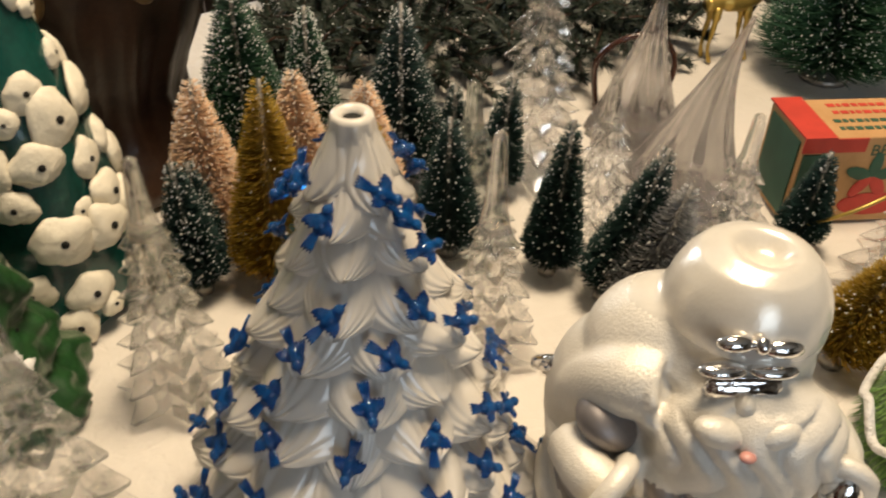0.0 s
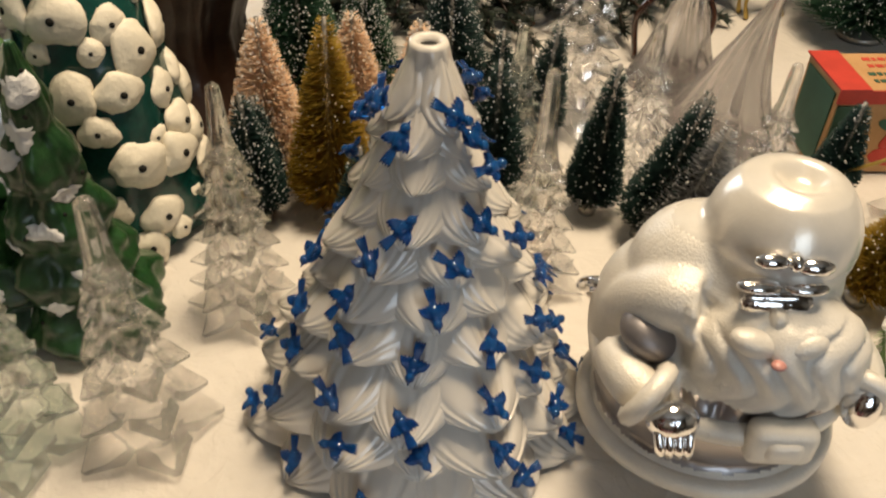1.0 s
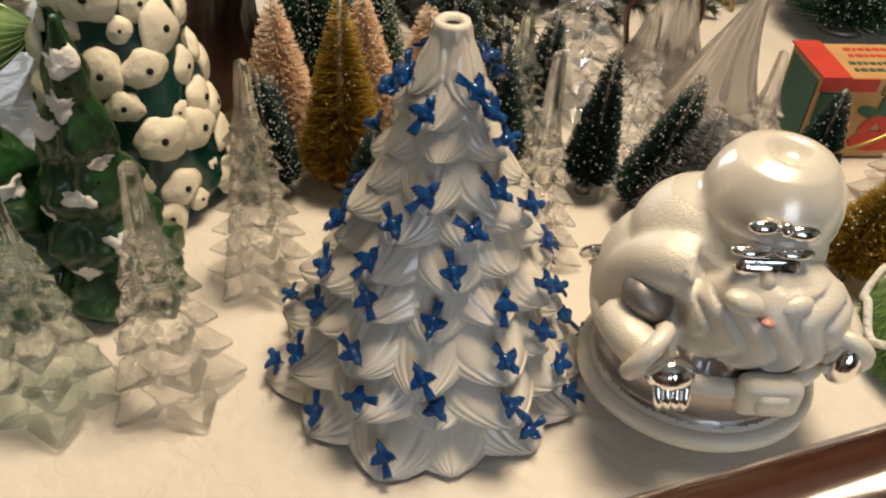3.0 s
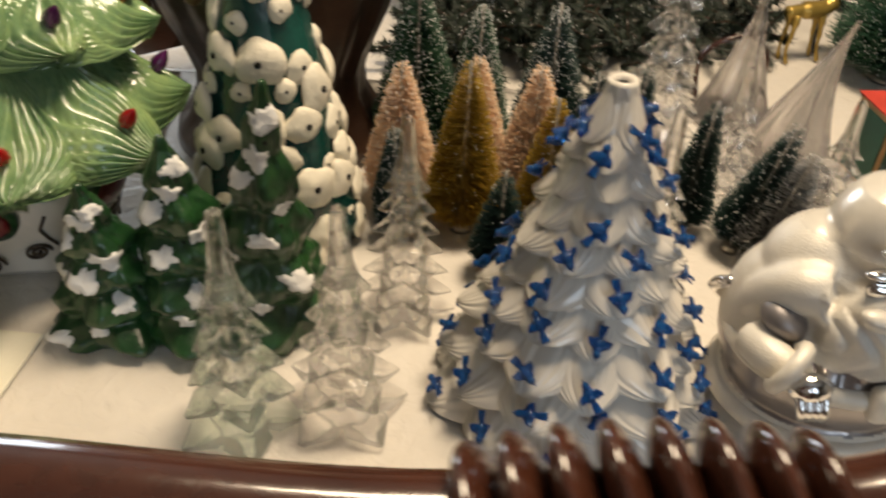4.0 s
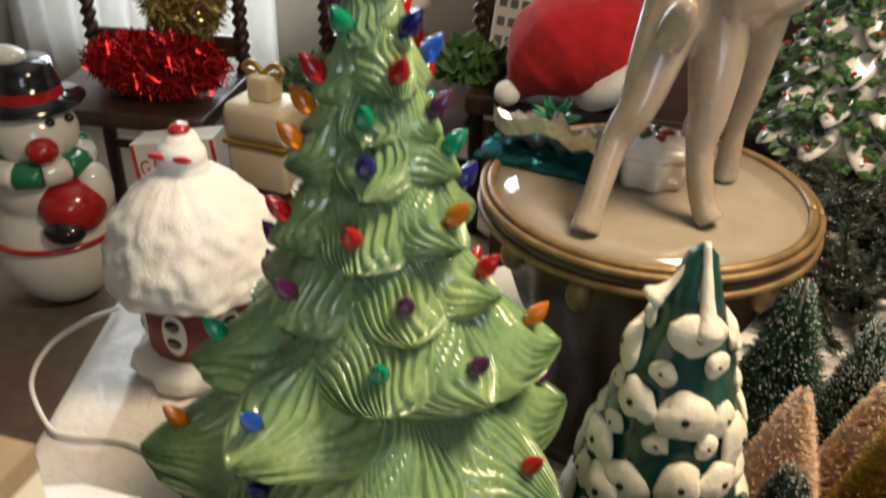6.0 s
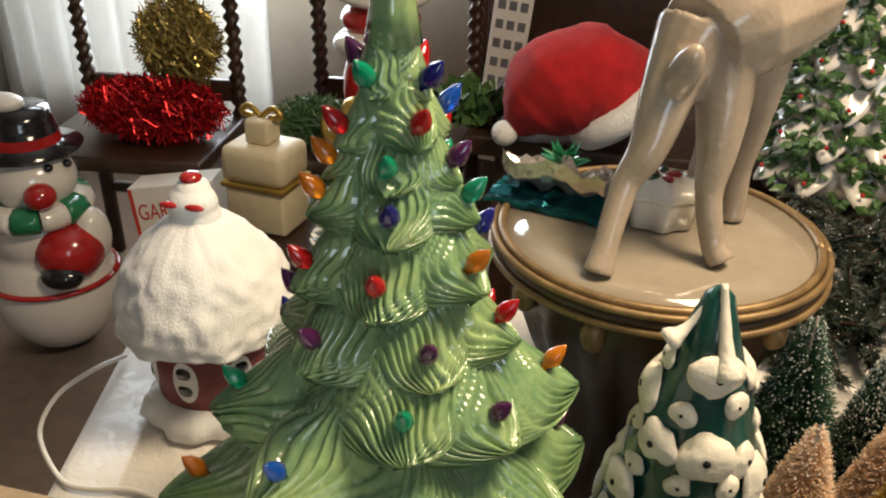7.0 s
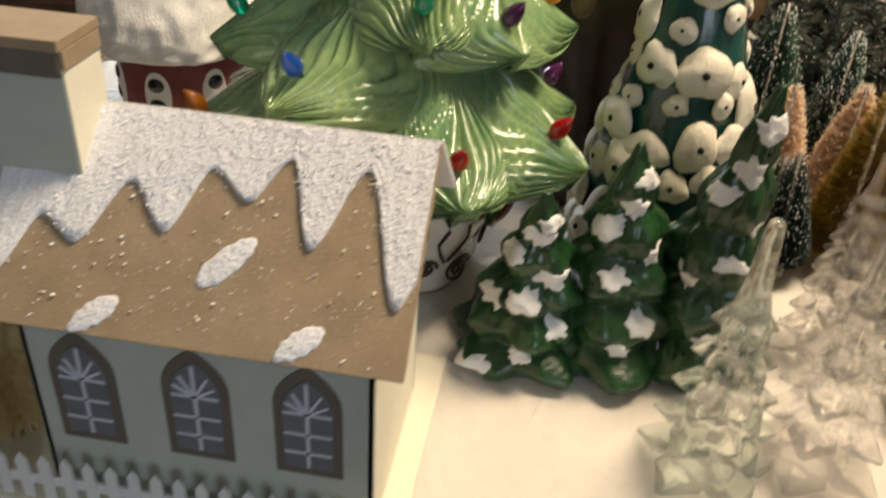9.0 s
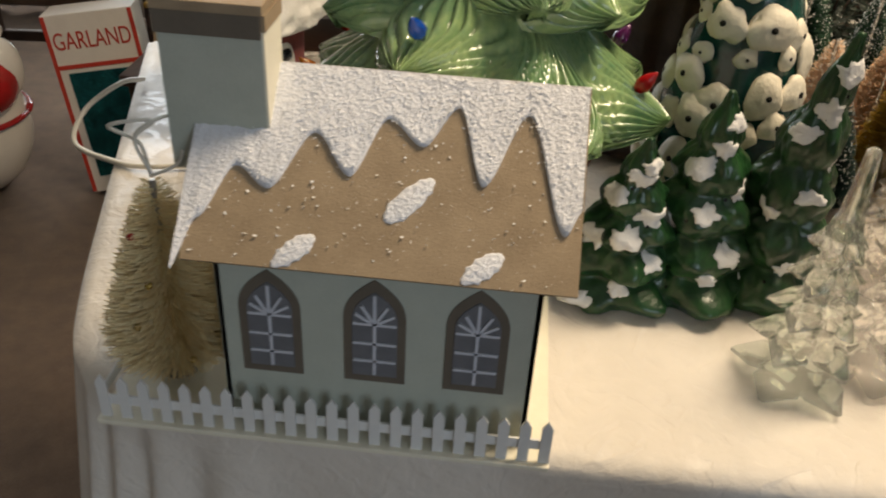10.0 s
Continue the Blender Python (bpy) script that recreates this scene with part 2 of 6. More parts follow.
# ---- builders ----
def mesh_of(bm, name, mats, smooth=True):
    me = bpy.data.meshes.new(name)
    bm.normal_update()
    if smooth:
        for f in bm.faces:
            f.smooth = True
    bm.to_mesh(me)
    bm.free()
    for m in (mats if isinstance(mats, (list, tuple)) else [mats]):
        me.materials.append(m)
    return me


def part(name, bm, material, parent=None, label="", smooth=True):
    ob = new(name, mesh_of(bm, name, material, smooth))
    ob.parent = parent
    return tagged(ob, label)


def share(name, me, parent, m):
    ob = new(name, me)
    ob.parent = parent
    ob.matrix_basis = m
    return ob


def thing(name, m, label, category, group="", kind=""):
    ob = new(name)
    ob.empty_display_size = 0.02
    ob.matrix_basis = m
    return tagged(ob, label, category, group, kind)


def at(x, y, z=0.0, rz=0.0, rx=0.0, ry=0.0):
    return pose(x, y, z, rx, ry, rz)


def add_box(bm, lo, hi, bevel=0.0, m=None):
    c = [(a + b) / 2 for a, b in zip(lo, hi)]
    s = [abs(b - a) for a, b in zip(lo, hi)]
    r = bmesh.ops.create_cube(bm, size=1.0, matrix=Matrix.Translation(c) @ Matrix.Diagonal((*s, 1)))
    vs = r["verts"]
    if bevel:
        es = list({e for v in vs for e in v.link_edges})
        out = bmesh.ops.bevel(bm, geom=es, offset=bevel, segments=2, affect="EDGES", profile=0.5)
        vs = list({v for f in out["faces"] for v in f.verts} | {v for v in vs if v.is_valid})
    if m:
        bmesh.ops.transform(bm, matrix=m, verts=[v for v in vs if v.is_valid])
    return bm


def box_bm(lo, hi, bevel=0.0):
    return add_box(bmesh.new(), lo, hi, bevel)


def add_ball(bm, c, r, seg=20, rings=12, m=None, mi=0):
    """An ellipsoid at c with radii r."""
    r = (r, r, r) if isinstance(r, (int, float)) else r
    mm = Matrix.Translation(c) @ (m or Matrix()) @ Matrix.Diagonal((*r, 1))
    out = bmesh.ops.create_uvsphere(bm, u_segments=seg, v_segments=rings, radius=1.0, matrix=mm)
    if mi:
        for f in {f for v in out["verts"] for f in v.link_faces}:
            f.material_index = mi
    return out["verts"]


def grid_faces(bm, rows, closed=True, mi=0):
    for a, b in zip(rows[:-1], rows[1:]):
        n = len(a)
        for i in range(n if closed else n - 1):
            j = (i + 1) % n
            f = bm.faces.new((a[i], a[j], b[j], b[i]))
            f.material_index = mi


def lathe(profile, seg=48, wobble=None, bm=None, cap=True, mi=0):
    """Turns (r, z) pairs round the z axis, from the bottom up. wobble(theta, z, r) gives the true radius."""
    bm = bm or bmesh.new()
    rows = []
    for r, z in profile:
        row = []
        for i in range(seg):
            t = 2 * math.pi * i / seg
            q = wobble(t, z, r) if wobble else r
            row.append(bm.verts.new((q * math.cos(t), q * math.sin(t), z)))
        rows.append(row)
    grid_faces(bm, rows, True, mi)
    if cap:
        for row, flip in ((rows[0], True), (rows[-1], False)):
            f = bm.faces.new(row[::-1] if flip else row)
            f.material_index = mi
    return bm


def add_tube(bm, pts, radii, seg=8, mi=0, cap=True):
    """A round tube along the points."""
    pts = [Vector(p) for p in pts]
    radii = radii if isinstance(radii, (list, tuple)) else [radii] * len(pts)
    rows, side = [], None
    for i, p in enumerate(pts):
        d = (pts[min(i + 1, len(pts) - 1)] - pts[max(i - 1, 0)]).normalized()
        if side is None:
            side = d.orthogonal().normalized()
        side = (side - d * side.dot(d)).normalized()
        up = d.cross(side)
        rows.append([bm.verts.new(p + (side * math.cos(a) + up * math.sin(a)) * radii[i])
                     for a in (2 * math.pi * k / seg for k in range(seg))])
    grid_faces(bm, rows, True, mi)
    if cap:
        bm.faces.new(rows[0][::-1]).material_index = mi
        bm.faces.new(rows[-1]).material_index = mi
    return bm


def spline(pts, n=8):
    """Smooth run through the points (Catmull-Rom)."""
    p = [Vector(q) for q in pts]
    p = [2 * p[0] - p[1]] + p + [2 * p[-1] - p[-2]]
    out = []
    for i in range(1, len(p) - 2):
        for k in range(n):
            t = k / n
            out.append(0.5 * ((2 * p[i]) + (p[i + 1] - p[i - 1]) * t + (2 * p[i - 1] - 5 * p[i] + 4 * p[i + 1] - p[i + 2]) * t * t
                              + (3 * p[i] - p[i - 1] - 3 * p[i + 1] + p[i + 2]) * t ** 3))
    out.append(p[-2])
    return out


def fused(bm, voxel, smooth_iter=4):
    """Melts overlapping bodies into one skin."""
    ob = new("melt", mesh_of(bm, "melt", []))
    mod = ob.modifiers.new("r", "REMESH")
    mod.mode, mod.voxel_size = "VOXEL", voxel
    sm = ob.modifiers.new("s", "SMOOTH")
    sm.factor, sm.iterations = 0.5, smooth_iter
    me = bpy.data.meshes.new_from_object(ob.evaluated_get(bpy.context.evaluated_depsgraph_get()))
    bpy.data.objects.remove(ob)
    out = bmesh.new()
    out.from_mesh(me)
    bpy.data.meshes.remove(me)
    return out


def sheet_mesh(name, verts, faces, material):
    me = bpy.data.meshes.new(name)
    me.from_pydata(verts, [], faces)
    me.materials.append(material)
    return me


# ---- the room ----
def room():
    x0, x1, y0, y1, z1 = -2.9, 2.4, -2.2, 3.1, 1.75
    tagged(part("floor", box_bm((x0 - 0.1, y0 - 0.1, FLOOR_Z - 0.1), (x1 + 0.1, y1 + 0.1, FLOOR_Z)), FLOOR),
           "brown carpeted floor of the room", "floor", kind="structure")
    tagged(part("ceiling", box_bm((x0 - 0.1, y0 - 0.1, z1), (x1 + 0.1, y1 + 0.1, z1 + 0.1)), CEILING),
           "plain off-white ceiling above the table", "ceiling", kind="structure")
    for name, lo, hi in (("wall_west", (x0 - 0.1, y0, FLOOR_Z), (x0, y1, z1)), ("wall_east", (x1, y0, FLOOR_Z), (x1 + 0.1, y1, z1)),
                         ("wall_north", (x0 - 0.1, y1, FLOOR_Z), (x1 + 0.1, y1 + 0.1, z1)), ("wall_south", (x0 - 0.1, y0 - 0.1, FLOOR_Z), (x1 + 0.1, y0, z1))):
        tagged(part(name, box_bm(lo, hi), PLASTER), "plain painted plaster wall of the room", "wall", kind="structure")


room()


# ---- table and cloth ----
TX0, TX1, TY0, TY1 = -0.632, 1.05, 0.266, 1.55


def table():
    """The cloth drops over the edge with shallow folds; the top under it is a rounded slab on legs."""
    th = thing("dining_table", at(0.2, 0.9, FLOOR_Z), "dark wooden dining table under a white damask cloth", "table")
    top = box_bm((TX0 - 0.2 + 0.06, TY0 - 0.9 + 0.03, -FLOOR_Z - 0.034), (TX1 - 0.2 - 0.03, 0.82 - 0.9, -FLOOR_Z - 0.006), 0.01)
    part("tabletop", top, DARK_WOOD, th)
    for sx in (TX0 - 0.08, TX1 - 0.32):
        for sy in (TY0 - 0.78, 0.72 - 0.9):
            bm = lathe([(0.022, 0.0), (0.03, 0.03), (0.022, 0.06), (0.026, 0.3), (0.034, 0.55), (0.04, 0.6), (0.04, -FLOOR_Z - 0.034)], 16)
            bmesh.ops.translate(bm, vec=(sx, sy, 0), verts=bm.verts)
            part("leg", bm, DARK_WOOD, th)
    # cloth: rounded-rectangle rings from the middle to the edge, then down
    bm = bmesh.new()
    n = 360

    def outline(k, grow):
        t = 2 * math.pi * k / n
        hx, hy = (TX1 - TX0) / 2 + grow, (TY1 - TY0) / 2 + grow
        c, s = math.cos(t), math.sin(t)
        e = 0.10
        return ((TX0 + TX1) / 2 + hx * math.copysign(abs(c) ** e, c), (TY0 + TY1) / 2 + hy * math.copysign(abs(s) ** e, s))

    def slant(x, y):
        """The left end of the table runs askew."""
        lean = 0.285 * min(1.0, max(0.0, (0.1 - x) / 0.6))
        for _ in range(3):
            y = min(y, max(0.86, 0.90 + 1.2 * (x - lean * (y - TY0) + 0.60)))
        return x - lean * (y - TY0), y

    rows = []
    cx, cy = (TX0 + TX1) / 2, (TY0 + TY1) / 2
    for f in [0.05 + 0.95 * i / 60 for i in range(61)]:
        row = []
        for k in range(n):
            x, y = slant(*outline(k, -0.004))
            x, y = cx + (x - cx) * f, cy + (y - cy) * f
            z = 0.0012 * noise.noise((x * 9, y * 9, 0)) - 0.0012
            row.append(bm.verts.new((x, y, z)))
        rows.append(row)
    for d in (0.004, 0.012, 0.03, 0.06, 0.10, 0.15, 0.20, 0.25):
        row = []
        for k in range(n):
            fold = 0.5 + 0.5 * math.sin(k * 0.42 + 2.2 * math.sin(k * 0.05))
            x, y = slant(*outline(k, 0.002 + min(d * 2, 0.008) * 0.6 + d * 0.13 * fold))
            row.append(bm.verts.new((x, y, -d - 0.0005 + 0.012 * (noise.noise((x * 3, y * 3, 4)) if d > 0.2 else 0))))
        rows.append(row)
    grid_faces(bm, rows)
    bm.faces.new(rows[0][::-1])
    bmesh.ops.reverse_faces(bm, faces=bm.faces)
    tagged(part("tablecloth", bm, CLOTH), "white damask tablecloth hanging over the table edge", "tablecloth")


table()


# ---- ceramic trees built of overlapping boughs ----
def add_bough(bm, az, z0, r0, z1, r1, wide, comb, count, wave, thick, top=0.45, belly=0.62, tip=0.16, out=0.30, lift=0.35, na=44, nb=18, side=0.55, pt=2.0, ez=0.5):
    """One moulded bough, a combed teardrop pad that hangs from (r0, z0) and swings out to its tip (r1, z1), with a rolled lip."""
    ph = random.uniform(0, 6)
    cr, cz = r0 + out * (r1 - r0), z1 + lift * (z0 - z1)

    def spine(b):
        r = (1 - b) ** 2 * r0 + 2 * b * (1 - b) * cr + b * b * r1
        z = (1 - b) ** 2 * z0 + 2 * b * (1 - b) * cz + b * b * z1
        dr, dz = 2 * (1 - b) * (cr - r0) + 2 * b * (r1 - cr), 2 * (1 - b) * (cz - z0) + 2 * b * (z1 - cz)
        d = math.hypot(dr, dz)
        return r, z, -dz / d, dr / d

    rows = []
    for j in range(nb + 4):
        b = min(1.0, j / nb)
        under = max(0, j - nb)
        b_at = b if under < 2 else (0.93 if under == 2 else 0.70)
        r, z, nr, nz = spine(b_at)
        if b < belly:
            q = b / belly
            f = top + (1 - top) * q * q * (3 - 2 * q)
        else:
            f = tip + (1 - tip) * max(0.0, 1 - ((b - belly) / (1 - belly)) ** pt) ** ez
        row = []
        for i in range(na + 1):
            a = 2 * i / na - 1
            depth = -side * wide * f * abs(a) ** 2.6 - (thick * (0.45, 1.0, 1.25)[under - 1] if under else 0.0)
            u = 0.5 * count * a + wave * (math.sin(b * 3.6 + ph) * (1 - 0.5 * abs(a)) + 0.45 * math.sin(b * 8.0 + 2.5 * a + ph)) + 0.55 * math.sin(6 * a + ph)
            cut = (1 - abs(math.sin(math.pi * u)) ** 0.75) * comb * (0.35 + 0.65 * math.sin(min(1, b * 1.6) * math.pi / 2)) * (1.25 if (int(u + 50) % 3) else 0.6)
            if under > 1:
                cut = 0
            depth -= cut
            # the rim dips a little between the combed strands
            rim = -1.2 * cut * max(0.0, b - 0.8) * 5 if not under else 0
            rr, zz = r + nr * depth + rim * nz, z + nz * depth - rim * 0.2
            t = az + a * wide * f / max(rr, 0.35 * r1)
            row.append(bm.verts.new((rr * math.cos(t), rr * math.sin(t), zz)))
        rows.append(row)
    for p, q in zip(rows[:-1], rows[1:]):
        for i in range(na):
            bm.faces.new((p[i + 1], p[i], q[i], q[i + 1]))


def bird_mesh():
    """A small moulded dove with a fan tail and half-raised wings."""
    bm = bmesh.new()
    add_ball(bm, (0, 0, 0.0050), (0.0074, 0.0043, 0.0044), 12, 8)
    add_ball(bm, (0.0066, 0, 0.0076), (0.0034, 0.0030, 0.0031), 10, 7)
    bmesh.ops.create_cone(bm, segments=6, radius1=0.0012, radius2=0.0001, depth=0.0034,
                          matrix=Matrix.Translation((0.0106, 0, 0.0072)) @ Matrix.Rotation(math.pi / 2, 4, "Y"), cap_ends=True)
    for s in (-1.5, -0.5, 0.5, 1.5):
        vs = add_ball(bm, (-0.0105, 0, 0.0052), (0.0072, 0.0011, 0.0009), 8, 5)
        bmesh.ops.transform(bm, verts=vs, matrix=Matrix.Rotation(s * 0.11, 4, "Z") @ Matrix.Rotation(0.10, 4, "Y"))
    for s in (-1, 1):
        for w in range(3):
            vs = add_ball(bm, (-0.0036, 0, 0), (0.0052 - 0.0006 * w, 0.0015, 0.0009), 8, 5)
            bmesh.ops.transform(bm, verts=vs, matrix=Matrix.Translation((0.0024 - 0.0004 * w, s * (0.0030 + 0.0012 * w), 0.0068 + 0.0004 * w)) @ Euler((s * 0.5, 0.10, s * (-0.12 - 0.16 * w))).to_matrix().to_4x4())
    bmesh.ops.create_cone(bm, segments=6, radius1=0.0010, radius2=0.0012, depth=0.006, matrix=Matrix.Translation((0, 0, 0.0005)), cap_ends=True)
    return mesh_of(bm, "bird", BLUE_PLASTIC)


def bird_tree():
    th = thing("ceramic_tree", at(0.054, 0.430, 0.0), "glossy white ceramic tree dotted with blue plastic birds", "christmas tree")
    body = bmesh.new()
    lathe([(0.074, 0.001), (0.076, 0.008), (0.056, 0.06), (0.040, 0.11), (0.024, 0.16), (0.012, 0.200), (0.0085, 0.216)], 40, bm=body)
    # tier: height of the tips, reach, count, bearing of the first bough
    tiers = ((0.003, 0.106, 13, -157), (0.032, 0.094, 12, -144), (0.059, 0.084, 12, -147), (0.084, 0.073, 11, -149), (0.107, 0.062, 9, -160),
             (0.129, 0.053, 8, -157), (0.150, 0.044, 7, -150), (0.169, 0.036, 6, -150), (0.186, 0.029, 5, -103), (0.200, 0.023, 4, -141))
    rng = random.Random(21)
    spots = []
    for k, (z1, r1, count, phase) in enumerate(tiers):
        f = k / 9
        for i in range(count):
            az = radians(phase + 360 * i / count + rng.uniform(-3.5, 3.5))
            q = rng.uniform(0.93, 1.06)
            dz = rng.uniform(-0.005, 0.005) if k else 0.0
            add_bough(body, az, z1 + 0.050 - 0.018 * f, max(0.009, r1 * 0.46 - 0.003), z1 + dz, r1 * q, (1.56 - 0.26 * f) * rng.uniform(0.88, 1.12) * math.pi * r1 / count, 0.0014 - 0.0005 * f, 8, 0.22, 0.0085 - 0.003 * f,
                      top=0.44, belly=0.55, tip=0.09, out=0.55, lift=0.44, na=50, nb=18, side=0.34, pt=1.6, ez=0.74)
            spots.append((az, z1 + dz, r1 * q, f))
    # fluted neck with a socket
    lathe([(0.0180, 0.190), (0.0150, 0.204), (0.0122, 0.216), (0.0100, 0.228), (0.0094, 0.234), (0.0086, 0.2362), (0.0055, 0.2362), (0.0044, 0.233), (0.004, 0.222)],
          48, lambda t, z, r: r * (1 + (0.09 * math.sin(9 * t) if z < 0.229 and r > 0.006 else 0)), body)
    part("tree_body", body, WHITE_GLAZE, th, "glossy white glazed ceramic boughs")
    part("socket", lathe([(0.0044, 0.0), (0.0042, 0.006)], 12), HOLE, th).location = (0, 0, 0.2275)
    me = bird_mesh()
    for az, z1, r1, f in spots:
        if rng.random() < 0.16:
            continue
        r, z = r1 * 0.90, z1 + 0.0110 - 0.003 * f
        m = pose(r * math.cos(az), r * math.sin(az), z) @ Matrix.Rotation(az, 4, "Z") @ Matrix.Rotation(radians(46), 4, "Y") @ Matrix.Rotation(rng.choice((0.4, -0.5, 0.9, 1.3, -1.4, 2.6, -2.4, 0.7)) + rng.uniform(-0.35, 0.35), 4, "Z")
        share("bird", me, th, m @ Matrix.Diagonal((0.82, 0.86, 0.86, 1)))
    return th


bird_tree()


def bulb_mesh(color):
    bm = bmesh.new()
    lathe([(0.0028, -0.004), (0.0030, 0.0), (0.0050, 0.0025), (0.0063, 0.006), (0.0060, 0.0095), (0.0042, 0.0145), (0.0018, 0.0185), (0.0004, 0.0205)], 18,
          lambda t, z, r: r * (1 + 0.06 * math.sin(9 * t + z * 300)), bm)
    return mesh_of(bm, "bulb", BULBS[color])


def green_tree():
    th = thing("ceramic_tree", at(-0.394, 0.537, 0.0), "tall light green ceramic tree with coloured plastic bulbs", "christmas tree")
    base = bmesh.new()
    lathe([(0.045, 0.001), (0.060, 0.003), (0.064, 0.010), (0.064, 0.022), (0.070, 0.040), (0.079, 0.060), (0.086, 0.080), (0.080, 0.098)], 96,
          lambda t, z, r: r * (1 + 0.05 * math.sin(6 * t) * (1 if z < 0.03 else 0.3)), base)
    stand = part("stand", base, WHITE_GLAZE, th, "white ceramic base painted with dark scrolls")
    # painted scrolls and red medallions round the base
    for k in range(6):
        az = -2.894 + k * math.pi / 3
        for turn in (1, -1):
            bm = bmesh.new()
            pts = []
            for i in range(44):
                q = i / 43
                rad = (0.0125 if turn > 0 else 0.0085) * (1 - q * 0.85)
                a = q * 13
                u, v = rad * math.cos(a) + 0.014 * turn, (0.020 if turn > 0 else 0.030) + rad * math.sin(a)
                rr = float(np.interp(v, [0.0, 0.010, 0.020, 0.040, 0.060], [0.0640, 0.0670, 0.0665, 0.0725, 0.0815]))
                pts.append((rr * math.cos(az + u / 0.06), rr * math.sin(az + u / 0.06), max(0.005, v)))
            add_tube(bm, pts, 0.0014, 6)
            part("scroll", bm, WIRE, stand)
            bm = bmesh.new()
            add_tube(bm, [((0.0705 + 0.42 * (h - 0.034)) * math.cos(az + turn * d), (0.0705 + 0.42 * (h - 0.034)) * math.sin(az + turn * d), h)
                          for h, d in ((0.034, 0.02), (0.044, 0.10), (0.056, 0.16), (0.070, 0.10))], 0.0013, 6)
            part("scroll", bm, WIRE, stand)
        bm = bmesh.new()
        m = Matrix.Rotation(az + math.pi / 6, 4, "Z") @ Matrix.Translation((0.087, 0, 0.074)) @ Matrix.Rotation(radians(106), 4, "Y")
        bmesh.ops.create_cone(bm, segments=24, radius1=0.0205, radius2=0.0195, depth=0.006, matrix=m, cap_ends=True)
        part("medallion_ring", bm, DARK_GLAZE, stand)
        bm = bmesh.new()
        add_ball(bm, (0, 0, 0), (0.0150, 0.0150, 0.005), 16, 8)
        bmesh.ops.transform(bm, matrix=m @ Matrix.Translation((0, 0, 0.003)), verts=bm.verts)
        part("medallion", bm, DEEP_RED, stand, "round dark red medallion")
    body = bmesh.new()
    lathe([(0.070, 0.082), (0.076, 0.100), (0.062, 0.16), (0.044, 0.24), (0.029, 0.32), (0.016, 0.39), (0.0095, 0.44)], 48, bm=body)
    # tier: height and reach of the bulbs, count, bearing of the first bough, half-width factor, bulb colours
    tiers = ((0.143, 0.116, 8, -151, 1.25, "orange navy red red purple green blue red"),
             (0.205, 0.101, 8, -160, 1.20, "green blue green purple orange red purple navy"),
             (0.260, 0.066, 6, -176, 1.25, "purple purple purple red green orange"),
             (0.303, 0.056, 6, -141, 1.25, "red red orange navy purple green"),
             (0.341, 0.044, 5, -146, 1.25, "orange navy green green red"),
             (0.364, 0.036, 5, -150, 1.22, "orange green purple red blue"),
             (0.386, 0.030, 4, -140, 1.2, "red red blue orange"),
             (0.410, 0.021, 4, -110, 1.2, "green navy red purple"))
    # the second tier rises and draws in towards the front
    lift2, draw2 = (0, -0.013, 0.021, 0.010, 0.003, 0, 0, 0), (1.0, 1.05, 0.80, 0.80, 1.0, 1.0, 1.0, 1.0)
    rng = random.Random(8)
    bulbs = []
    for k, (zb, reach, count, phase, wide, colours) in enumerate(tiers):
        g = k / 7
        for i in range(count):
            az = radians(phase + 360 * i / count + rng.uniform(-2.5, 2.5))
            rb = reach * rng.uniform(0.97, 1.03)
            z = zb + rng.uniform(-0.003, 0.003)
            if k == 0 and i == 0:
                rb *= 1.12
            if k == 1:
                z, rb = z + lift2[i], rb * draw2[i]
            r0, r1 = max(0.012, reach * 0.42), rb * 1.24
            rise, fall = 0.056 - 0.026 * g, 0.022 - 0.009 * g
            add_bough(body, az, z + rise, r0, z - fall, r1, 1.22 * wide * rng.uniform(0.90, 1.10) * math.pi * reach / count, 0.0060 - 0.0028 * g, 16 - round(5 * g), 2.4, 0.018 - 0.009 * g,
                      top=0.24, belly=0.60, tip=0.12, out=0.50, lift=0.36, na=140, nb=30, side=0.62, pt=1.7, ez=0.72)
            bulbs.append((az, z - 0.003, rb * 1.0, colours.split()[i], k))
    lathe([(0.016, 0.425), (0.0125, 0.445), (0.0105, 0.47), (0.0095, 0.485), (0.0055, 0.487), (0.0045, 0.48)], 28, lambda t, z, r: r * (1 + 0.05 * math.sin(8 * t)), body)
    part("tree_body", body, GREEN_GLAZE, th, "combed light green glazed boughs")
    meshes = {c: bulb_mesh(c) for c in BULBS}
    for az, zb, r, col, k in bulbs:
        m = pose(r * math.cos(az), r * math.sin(az), zb - 0.002) @ Matrix.Rotation(az, 4, "Z") @ Matrix.Rotation(radians(38), 4, "Y")
        tagged(share("bulb", meshes[col], th, m), col + " translucent plastic bulb")
    return th


green_tree()


